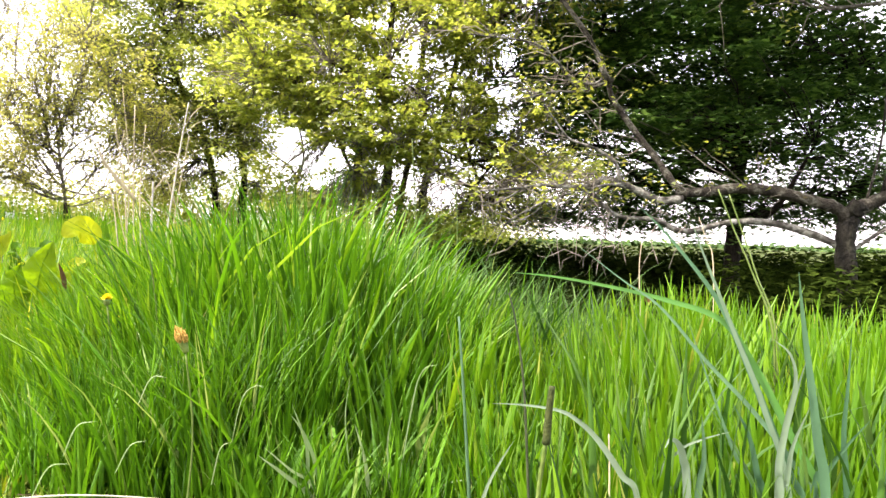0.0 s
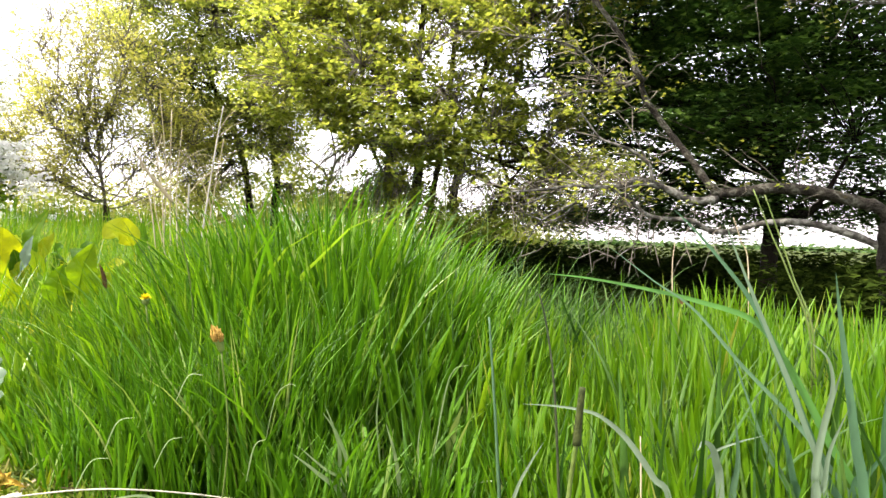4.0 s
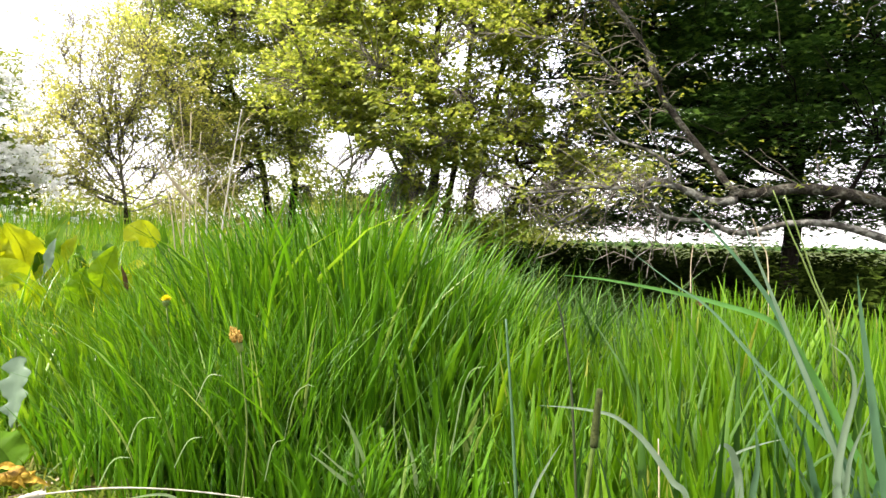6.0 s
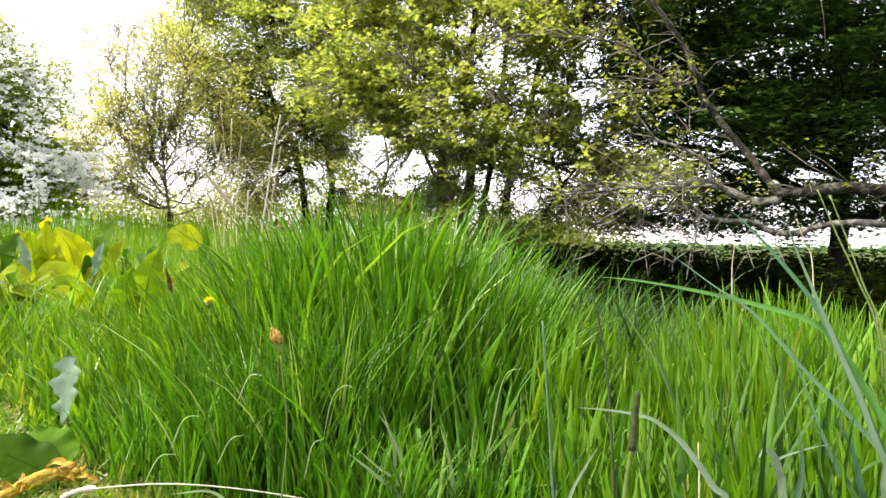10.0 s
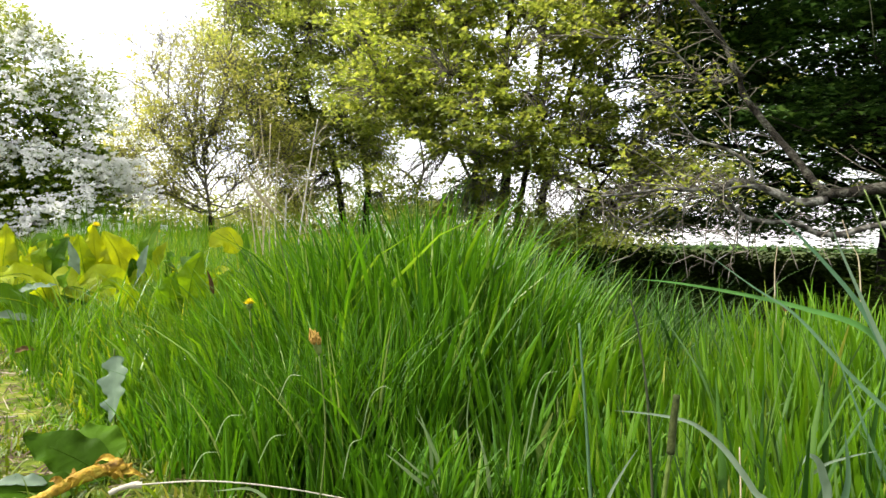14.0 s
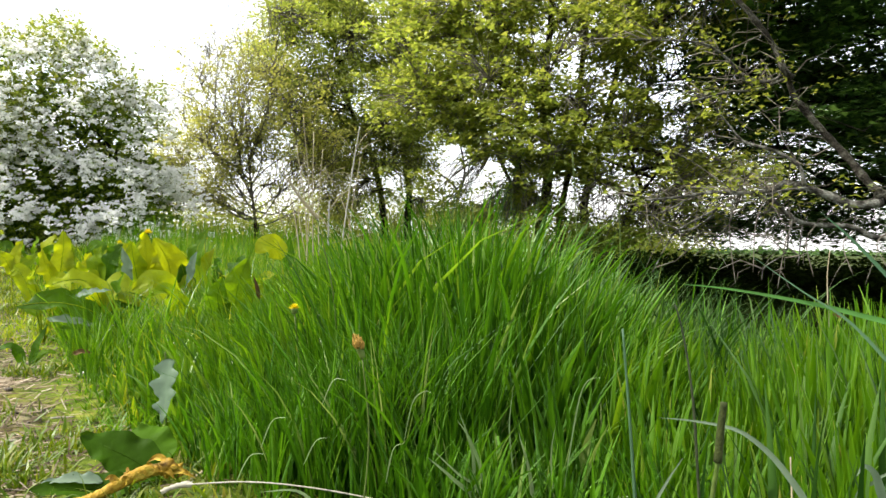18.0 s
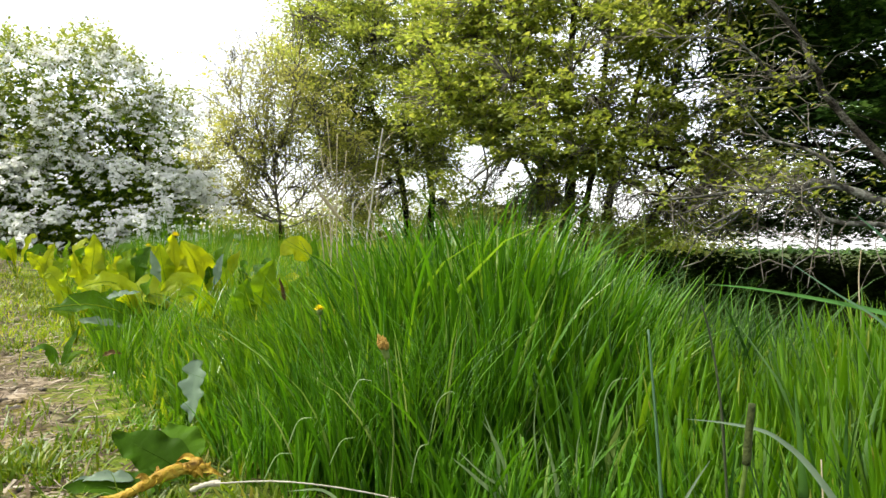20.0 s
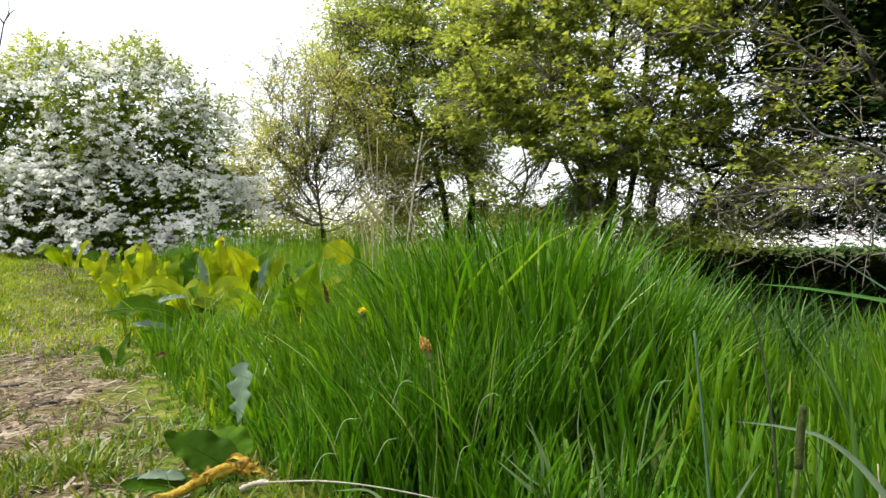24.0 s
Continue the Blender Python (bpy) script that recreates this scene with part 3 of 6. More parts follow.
def tall_grass():
    # the big tussock
    x, y, bb, d = wedge(14000, -18, 22, 0.95, 2.4, 0.8)
    x, y = tufted(x, y)
    crest = np.interp(bb, CREST_B, CREST_Z)
    front = np.interp(bb, [-16, -10, -3, 6, 24], [1.28, 1.15, 1.03, 0.95, 0.92])
    up = sstep(0.0, 0.5, d - front)
    keep = (path_off(x, y) > 0.50) & (d > front) & (RNG.uniform(0, 1, len(x)) < 0.55 + 0.45 * up)
    h = crest * (0.34 + 0.60 * up) * RNG.triangular(0.35, 0.82, 1.2, len(x))
    w = RNG.triangular(0.007, 0.016, 0.026, len(x)) * (0.32 + 0.60 * up)
    w = np.minimum(w, 0.017)
    # shoulder and crest blades take lighter greens that hold the sunlight; the foot stays darker
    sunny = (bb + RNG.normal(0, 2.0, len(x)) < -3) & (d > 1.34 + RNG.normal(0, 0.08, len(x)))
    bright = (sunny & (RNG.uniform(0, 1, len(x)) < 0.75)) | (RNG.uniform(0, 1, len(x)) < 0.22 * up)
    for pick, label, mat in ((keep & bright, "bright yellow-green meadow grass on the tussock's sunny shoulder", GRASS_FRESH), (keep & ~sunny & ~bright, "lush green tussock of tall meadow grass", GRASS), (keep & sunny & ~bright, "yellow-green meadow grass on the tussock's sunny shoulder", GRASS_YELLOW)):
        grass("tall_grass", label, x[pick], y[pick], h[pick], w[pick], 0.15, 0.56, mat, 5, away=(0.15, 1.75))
    x, y, bb, d = wedge(2400, -15, 6, 1.02, 1.6, 1.0)
    x, y = tufted(x, y)
    keep = (d > np.interp(bb, [-15, -10, -3, 4], [1.27, 1.15, 1.03, 0.97])) & (path_off(x, y) > 0.5)
    h = np.interp(bb, CREST_B, CREST_Z) * RNG.triangular(0.3, 0.55, 0.8, len(x))
    grass("tall_grass", "lush green tussock of tall meadow grass", x[keep], y[keep], h[keep], RNG.triangular(0.003, 0.006, 0.010, len(x))[keep], 0.25, 0.6, GRASS, 5)
    x, y, bb, d = wedge(3600, 3, 32, 0.85, 1.35, 1.0)
    x, y = tufted(x, y)
    keep = d > np.interp(bb, [-9, -3, 6, 30], [1.34, 1.12, 0.92, 0.85])
    h = RNG.triangular(0.05, 0.12, 0.22, len(x))
    grass("low_grass", "shorter green grass at the tussock's foot", x[keep], y[keep], h[keep], RNG.triangular(0.004, 0.008, 0.013, len(x))[keep], 0.22, 0.5, GRASS, 4)
    # coarse sunlit grass between the tussock and the docks
    x, y, bb, d = wedge(5200, -26, -4, 1.35, 3.4, 0.9)
    x, y = tufted(x, y, 0.6, 0.11)
    off = x + 0.56 * y + PATH_X
    keep = (off > 0.46) & ((d > 1.8) | (bb < -17))
    h = (0.07 + 0.17 * sstep(0.45, 1.0, off)) * RNG.triangular(0.5, 0.9, 1.5, len(x))
    w = RNG.triangular(0.004, 0.009, 0.016, len(x))
    pale = RNG.uniform(0, 1, len(x)) < 0.35
    for pick, mat in ((keep & pale, GRASS_LAWN), (keep & ~pale, GRASS_FRESH)):
        grass("coarse_grass", "coarse sunlit grass between the tussock and the docks", x[pick], y[pick], h[pick], w[pick], 0.28, 0.75, mat, 6)
    # long blades that stand among and before the dock leaves
    x, y, bb, d = wedge(2600, -25, -8, 2.2, 3.4, 1.0)
    x, y = tufted(x, y, 0.7, 0.12)
    keep = x + 0.56 * y + PATH_X > 0.42
    h = RNG.triangular(0.08, 0.18, 0.34, len(x))
    grass("coarse_grass", "long thin grass growing among the dock leaves", x[keep], y[keep], h[keep], RNG.triangular(0.003, 0.006, 0.010, len(x))[keep], 0.25, 0.6, GRASS_FRESH, 5)
    # wispy stalks that stand above the crest
    x, y, bb, d = wedge(260, 2, 30, 1.6, 2.7, 1.0)
    h = (np.interp(bb, CREST_B, CREST_Z) + 0.04) * RNG.uniform(0.95, 1.3, len(x))
    grass("wispy_grass", "thin wispy grass stalks above the tussock's crest", x, y, h, RNG.uniform(0.002, 0.0045, len(x)), 0.18, 0.5, GRASS_BLUE, 7, False)
    # sunny stand nearer the viewer on the other side
    x, y, bb, d = wedge(8600, 21, 66, 0.62, 1.9, 0.9)
    x, y = tufted(x, y)
    crest = np.interp(bb, CREST_B, CREST_Z)
    lim = np.interp(bb, [9, 20, 30, 66], [1.15, 0.95, 0.72, 0.62])
    keep = d > lim
    h = crest * (0.56 + 0.36 * sstep(0.6, 1.3, d)) * RNG.triangular(0.45, 0.82, 1.2, len(x))
    w = RNG.triangular(0.008, 0.015, 0.026, len(x))
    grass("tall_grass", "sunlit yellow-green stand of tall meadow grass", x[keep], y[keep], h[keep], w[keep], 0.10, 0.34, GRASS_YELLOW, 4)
    x, y, bb, d = wedge(2600, 8, 24, 0.9, 1.9, 0.9)
    x, y = tufted(x, y)
    keep = d > np.interp(bb, [8, 24], [1.12, 0.88])
    h = np.interp(bb, CREST_B, CREST_Z) * (0.5 + 0.4 * sstep(0.8, 1.4, d)) * RNG.triangular(0.4, 0.75, 1.1, len(x))
    grass("tall_grass", "lush green tussock of tall meadow grass", x[keep], y[keep], h[keep], RNG.triangular(0.007, 0.0155, 0.025, len(x))[keep], 0.14, 0.38, GRASS, 5)
    x, y, bb, d = wedge(300, 26, 60, 0.7, 1.5, 1.0)
    h = np.interp(bb, CREST_B, CREST_Z) * RNG.uniform(0.6, 1.0, len(x))
    grass("broad_grass", "broad blue-green grass blades among the sunny stand", x, y, h, RNG.uniform(0.008, 0.015, len(x)), 0.16, 0.5, GRASS_BLUE, 6)
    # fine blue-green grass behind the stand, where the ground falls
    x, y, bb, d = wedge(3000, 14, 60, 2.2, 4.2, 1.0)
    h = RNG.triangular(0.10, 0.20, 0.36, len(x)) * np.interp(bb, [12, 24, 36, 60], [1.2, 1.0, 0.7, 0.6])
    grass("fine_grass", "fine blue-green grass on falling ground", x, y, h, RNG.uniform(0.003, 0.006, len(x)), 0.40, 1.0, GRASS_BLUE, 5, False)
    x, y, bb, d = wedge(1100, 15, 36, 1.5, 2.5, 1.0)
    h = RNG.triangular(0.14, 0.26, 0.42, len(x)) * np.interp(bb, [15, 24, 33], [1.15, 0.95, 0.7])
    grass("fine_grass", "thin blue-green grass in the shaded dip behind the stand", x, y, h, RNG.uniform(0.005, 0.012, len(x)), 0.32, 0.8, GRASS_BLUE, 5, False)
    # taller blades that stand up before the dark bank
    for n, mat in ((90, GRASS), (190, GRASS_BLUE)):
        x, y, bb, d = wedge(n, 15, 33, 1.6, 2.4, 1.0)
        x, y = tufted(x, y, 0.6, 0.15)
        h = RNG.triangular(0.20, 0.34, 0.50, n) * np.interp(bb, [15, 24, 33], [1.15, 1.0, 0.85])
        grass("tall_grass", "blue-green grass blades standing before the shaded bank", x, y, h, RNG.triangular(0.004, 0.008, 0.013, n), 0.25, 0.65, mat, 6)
    # meadow behind the tussock, on the path's side
    x, y, bb, d = wedge(16000, -34, 20, 2.0, 6.0, 0.8)
    off = x + 0.56 * y + PATH_X
    keep = off > 0.42
    h = (0.10 + 0.24 * sstep(0.4, 1.0, off)) * RNG.uniform(0.6, 1.1, len(x))
    grass("meadow_grass", "sunlit meadow grass beside the path", x[keep], y[keep], h[keep], RNG.uniform(0.005, 0.010, len(x))[keep], 0.2, 0.5, GRASS_FRESH, 3, False)
    x, y, bb, d = wedge(7000, -30, 2, 1.9, 6.0, 0.9)
    off = x + 0.56 * y + PATH_X
    keep = off > 0.45
    h = (0.09 + 0.20 * sstep(0.4, 1.0, off)) * RNG.uniform(0.6, 1.1, len(x))
    grass("meadow_grass", "yellowing meadow grass beside the path", x[keep], y[keep], h[keep], RNG.uniform(0.005, 0.010, len(x))[keep], 0.3, 0.6, GRASS_LAWN, 4, False)
    # far meadow up to the trees
    x, y, bb, d = wedge(24000, -50, 24, 5.0, 13.0, 0.8)
    off = x + 0.56 * y + PATH_X
    keep = (np.abs(off) > 0.22) | (d > 5.8)
    h = np.where(np.abs(off) < 0.7, 0.05, np.where(off > 0, 0.13, 0.07)) * RNG.uniform(0.6, 1.15, len(x))
    grass("far_grass", "bright meadow grass before the trees", x[keep], y[keep], h[keep], RNG.uniform(0.008, 0.014, len(x))[keep], 0.25, 0.5, GRASS_LAWN, 2, False)
    # grass beyond the path
    x, y, bb, d = wedge(42000, -46, -24, 1.5, 9.5, 0.8)
    off = x + 0.56 * y + PATH_X
    keep = off < -0.24
    h = (0.035 + 0.09 * sstep(0.3, 0.8, -off)) * RNG.uniform(0.5, 1.15, len(x))
    grass("verge_grass", "low green grass beyond the path", x[keep], y[keep], h[keep], RNG.uniform(0.006, 0.012, len(x))[keep], 0.5, 0.8, GRASS_LAWN, 2, False)
    # short trodden grass at the path's edges and in tufts on it
    x, y, bb, d = wedge(15000, -42, -24, 2.6, 6.2, 1.0)
    keep = (path_off(x, y) < 0.5) & (RNG.uniform(0, 1, len(x)) < sstep(2.3, 3.9, y))
    grass("short_grass", "short yellow-green grass where the path fades", x[keep], y[keep], RNG.uniform(0.02, 0.05, len(x))[keep], RNG.uniform(0.005, 0.009, len(x))[keep], 0.5, 0.8, GRASS_LAWN, 2, False)
    x, y, bb, d = wedge(40000, -44, -4, 1.0, 5.5, 1.0)
    x, y = tufted(x, y, 0.75, 0.055)
    near_x, near_y = x - 1.27 * math.sin(radians(-20)), y - 1.27 * math.cos(radians(-20))
    open_spot = np.hypot(near_x, near_y * 1.6) > 0.07
    off = path_off(x, y)
    patchy = np.sin(5.1 * x + 2.0) * np.sin(4.3 * y + 0.7) + 0.5 * np.sin(13 * x - 9 * y)
    keep = (off < 0.62) & ((off > 0.33 + 0.10 * patchy) | (patchy > 0.85)) & open_spot & (RNG.uniform(0, 1, len(x)) < 0.08 + 2.0 * off)
    h = (0.008 + 0.052 * sstep(0.28, 0.6, off)) * RNG.uniform(0.5, 1.3, len(x))
    green = off + RNG.normal(0, 0.06, len(x)) > 0.36
    lush = keep & green & ((d > 1.5) | (bb < -17))
    grass("short_grass", "short lush grass at the tussock's edge", x[lush], y[lush], h[lush] * 1.25, RNG.uniform(0.004, 0.009, len(x))[lush], 0.5, 0.9, GRASS_FRESH, 4, False)
    keep = keep & ~green
    grass("short_grass", "short trodden grass along the path's edge", x[keep], y[keep], h[keep], RNG.uniform(0.005, 0.010, len(x))[keep], 0.6, 1.0, GRASS_LAWN, 4, False)

    # the meadow goes on all round, behind the viewer too
    x, y, bb, d = wedge(16000, 58, 312, 0.75, 9.0, 0.62)
    keep = path_off(x, y) > 0.34
    h = 0.06 + 0.16 * sstep(0.3, 1.2, path_off(x, y)) * RNG.uniform(0.4, 1.2, len(x))
    grass("meadow_grass", "green meadow grass on both sides of the path", x[keep], y[keep], h[keep], RNG.uniform(0.012, 0.022, len(x))[keep], 0.3, 0.6, GRASS_YELLOW, 3, False)
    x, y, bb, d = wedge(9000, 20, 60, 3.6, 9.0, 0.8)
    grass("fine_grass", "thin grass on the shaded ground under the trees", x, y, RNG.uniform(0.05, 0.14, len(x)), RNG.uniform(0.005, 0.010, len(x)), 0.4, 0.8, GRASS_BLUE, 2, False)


def tufts():
    """Low rosettes of grass scattered over the path and its edges."""
    n = 420
    cy = 0.95 + 6.0 * RNG.uniform(0, 1, n) ** 1.4
    cx = -0.56 * cy - PATH_X + np.where(RNG.uniform(0, 1, n) < 0.6, 1, -1) * np.abs(RNG.normal(0.34, 0.15, n))
    cx, cy = [v[np.sin(6.3 * cx + 1.0) * np.sin(5.1 * cy) + 0.4 * np.sin(11 * cx + 9 * cy) > -0.15] for v in (cx, cy)]
    cx = np.concatenate([cx, RNG.normal(-.84, .13, 46)])
    cy = np.concatenate([cy, RNG.normal(1.34, .12, 46)])
    n = len(cx)
    k = 52
    x = np.repeat(cx, k) + RNG.normal(0, 0.040, n * k)
    y = np.repeat(cy, k) + RNG.normal(0, 0.022, n * k)
    size = np.repeat(RNG.triangular(0.6, 1.0, 2.0, n), k)
    grass("path_tufts", "low tufts of green grass growing on the path", x, y, RNG.triangular(0.010, 0.024, 0.048, n * k) * size, RNG.uniform(0.004, 0.0085, n * k), 0.7, 1.1, GRASS_TUFT, 4, False)


tall_grass()
tufts()


# ---- trees ----
def grey_tree():
    """The old tree with bare grey limbs that reach low over the meadow."""
    d = 5.5
    base = at(51.2, d, -0.62)
    root = thing("oak_tree", base, "old tree with bare grey lichen-covered low limbs and few young leaves", "tree")
    rng = np.random.default_rng(51)

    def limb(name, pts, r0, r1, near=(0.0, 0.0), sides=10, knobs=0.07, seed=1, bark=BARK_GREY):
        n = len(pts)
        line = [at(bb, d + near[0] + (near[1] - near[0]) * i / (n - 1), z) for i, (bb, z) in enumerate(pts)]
        part(name, shifted(tube(line, r0 * 0.64, r1 * 0.74, sides, 6, knobs, seed), base), BARK_OAK_SHADED if name == "trunk" else bark if name == "limb" else BARK_PALE, root)
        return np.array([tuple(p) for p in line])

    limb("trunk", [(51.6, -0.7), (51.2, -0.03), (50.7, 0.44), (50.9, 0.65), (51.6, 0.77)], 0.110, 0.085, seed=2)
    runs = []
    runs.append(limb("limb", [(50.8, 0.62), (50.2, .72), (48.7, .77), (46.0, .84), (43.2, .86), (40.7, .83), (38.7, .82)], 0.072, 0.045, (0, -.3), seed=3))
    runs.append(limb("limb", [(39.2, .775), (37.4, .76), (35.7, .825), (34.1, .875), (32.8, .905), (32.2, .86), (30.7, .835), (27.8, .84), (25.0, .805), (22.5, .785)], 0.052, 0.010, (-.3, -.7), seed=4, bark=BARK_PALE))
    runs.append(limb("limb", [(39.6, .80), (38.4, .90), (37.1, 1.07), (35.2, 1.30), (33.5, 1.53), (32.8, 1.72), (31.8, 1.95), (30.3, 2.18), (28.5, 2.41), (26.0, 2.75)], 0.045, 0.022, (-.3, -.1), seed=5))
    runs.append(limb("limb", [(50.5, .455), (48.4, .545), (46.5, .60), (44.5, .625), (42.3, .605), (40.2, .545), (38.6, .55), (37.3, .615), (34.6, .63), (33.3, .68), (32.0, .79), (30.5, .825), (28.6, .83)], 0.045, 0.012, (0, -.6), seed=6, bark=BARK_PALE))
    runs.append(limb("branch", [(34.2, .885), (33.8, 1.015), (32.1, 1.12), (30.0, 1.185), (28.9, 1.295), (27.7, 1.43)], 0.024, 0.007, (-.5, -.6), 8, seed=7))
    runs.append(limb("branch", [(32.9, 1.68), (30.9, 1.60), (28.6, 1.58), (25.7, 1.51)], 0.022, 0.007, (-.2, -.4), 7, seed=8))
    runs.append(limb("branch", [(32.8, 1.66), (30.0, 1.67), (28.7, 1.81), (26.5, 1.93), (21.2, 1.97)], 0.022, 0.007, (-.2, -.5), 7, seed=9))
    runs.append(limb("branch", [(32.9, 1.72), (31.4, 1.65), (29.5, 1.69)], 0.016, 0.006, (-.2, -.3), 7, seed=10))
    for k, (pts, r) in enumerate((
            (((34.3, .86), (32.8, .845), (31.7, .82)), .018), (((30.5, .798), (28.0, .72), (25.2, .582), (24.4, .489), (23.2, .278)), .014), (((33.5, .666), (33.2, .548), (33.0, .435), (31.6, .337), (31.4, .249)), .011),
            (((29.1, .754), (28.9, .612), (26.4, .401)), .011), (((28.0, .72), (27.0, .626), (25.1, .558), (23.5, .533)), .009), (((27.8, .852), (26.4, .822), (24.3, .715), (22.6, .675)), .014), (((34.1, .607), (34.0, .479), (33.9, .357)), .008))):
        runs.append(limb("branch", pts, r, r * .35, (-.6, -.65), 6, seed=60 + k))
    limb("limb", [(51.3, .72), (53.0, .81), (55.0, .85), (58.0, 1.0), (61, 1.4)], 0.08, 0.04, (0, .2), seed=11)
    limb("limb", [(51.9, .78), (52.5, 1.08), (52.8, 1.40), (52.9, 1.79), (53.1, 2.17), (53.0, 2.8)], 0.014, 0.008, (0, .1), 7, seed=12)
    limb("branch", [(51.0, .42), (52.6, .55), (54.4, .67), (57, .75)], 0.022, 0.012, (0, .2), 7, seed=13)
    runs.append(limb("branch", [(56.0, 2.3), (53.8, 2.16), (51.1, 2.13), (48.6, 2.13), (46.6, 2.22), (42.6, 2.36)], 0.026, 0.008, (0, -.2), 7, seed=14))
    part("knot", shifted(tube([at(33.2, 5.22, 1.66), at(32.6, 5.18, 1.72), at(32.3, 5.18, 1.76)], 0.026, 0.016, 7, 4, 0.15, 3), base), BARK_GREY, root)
    # unseen high crown above the bare limbs, placed to shade trunk, bank and sycamore
    lobes = [(47, 5.9, 4.6, 1.5, 1.4, .8, 1), (38, 6.2, 4.9, 1.5, 1.3, .8, 1), (57, 5.6, 4.6, 1.5, 1.3, .8, 1), (50, 4.6, 5.4, 1.7, 1.2, .7, 1), (62, 7, 4.4, 1.5, 1.4, .9, 1), (50, 3.4, 4.0, 1.0, .9, .5, 1.2), (58, 4.0, 4.4, 1.2, 1.0, .6, 1), (47, 2.4, 4.3, .7, .8, .5, .9), (27, 4.6, 4.7, 1.2, 1.2, .5, 1.6), (38, 4.6, 4.9, 1.3, 1.2, .5, 1.6)]
    cen, pick = in_lobes(lobes, 1900, rng)
    tagged(part("crown", shifted(foliage(cen, 16, 0.15, 0.5, MAPLE, 0.11, 0.6, rng), base), LEAF_MAPLE, root, smooth=False), kind="stuff")
    # unseen limbs added to carry that shading crown
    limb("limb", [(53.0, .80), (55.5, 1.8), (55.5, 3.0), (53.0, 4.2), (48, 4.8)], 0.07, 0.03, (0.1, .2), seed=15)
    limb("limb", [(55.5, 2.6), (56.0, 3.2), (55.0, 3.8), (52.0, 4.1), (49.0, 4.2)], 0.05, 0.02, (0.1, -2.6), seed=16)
    # twigs and the few young leaves
    starts, ends = [], []
    for k, run in enumerate(runs):
        line = curve_through(run, 6)
        many = (8, 34, 18, 24, 10, 18, 24, 8, 2, 6, 3, 3, 4, 6, 2, 22)[k]
        lo = (0.3, 0.35, 0.25, 0.6, 0.2, 0.2, 0.2, 0.2, 0.2, 0.2, 0.3, 0.3, 0.2, 0.2, 0.3, 0.0)[k]
        for i in range(many):
            s = line[int(rng.uniform(lo, 1) * (len(line) - 1))]
            left = np.array([-math.cos(radians(36)), math.sin(radians(36)), 0])
            go = left * rng.uniform(0.1, 1.0) * (1 if rng.uniform() < 0.8 else -0.6) + rng.normal(0, 0.35, 3) + np.array([0.16, 0.24, 0.15])
            starts.append(s)
            ends.append(s + go * rng.uniform(0.15, 0.5))
    starts, ends = np.array(starts), np.array(ends)
    second = starts * 0.35 + ends * 0.65
    more = second + rng.normal(0, 0.16, second.shape)
    geo = joined([twiggery(starts, ends, 0.0055, rng), twiggery(second, more, 0.0035, rng)])
    tagged(part("branchwork", shifted(geo, base), TWIG, root), kind="stuff")
    tips = np.concatenate([ends, more])
    tips = tips[(rng.uniform(0, 1, len(tips)) < 0.5) & (tips[:, 2] > 0.72)]
    tagged(part("foliage", shifted(foliage(tips, 9, 0.045, 0.7, MAPLE, 0.044, 0.55, rng), base), LEAF_MAPLE, root, "young yellow-green leaves in small bunches", smooth=False), kind="stuff")


def hanging_twigs():
    """Dead pale twigs that hang down from the low limbs into the grass."""
    rng = np.random.default_rng(5)
    for bb, z0, z1 in ((35.0, .62, .28), (33.6, .66, .20), (37.4, .58, .30), (31.5, .80, .30), (29.6, .82, .22), (39.5, .57, .33)):
        base = at(bb, 4.9, z0)
        root = thing("hanging_twig", base, "dead pale twig hanging from a low limb into the grass", "twig", "twigs under the limbs")
        p = [at(bb, 4.95, z0), at(bb - 0.6, 4.9, z0 * .6 + z1 * .4 + .02), at(bb + rng.uniform(-1.5, .3), 4.85, z1)]
        part("stem", shifted(tube(p, 0.0055, 0.0025, 5, 5, 0.1, 3), base), TWIG, root)
        for s in (0.3 + 0.2 * rng.uniform(), 0.6 + 0.25 * rng.uniform()):
            a = curve_through(p, 8)[int(s * 16)]
            c = a + np.array([rng.uniform(-.12, .12), rng.uniform(-.05, .05), rng.uniform(-.22, -.06)])
            part("side_twig", shifted(tube([a, (a + c) / 2 + np.array([rng.uniform(-.02, .02), 0, .03]), c], 0.0022, 0.0015, 4, 3), base), TWIG, root)


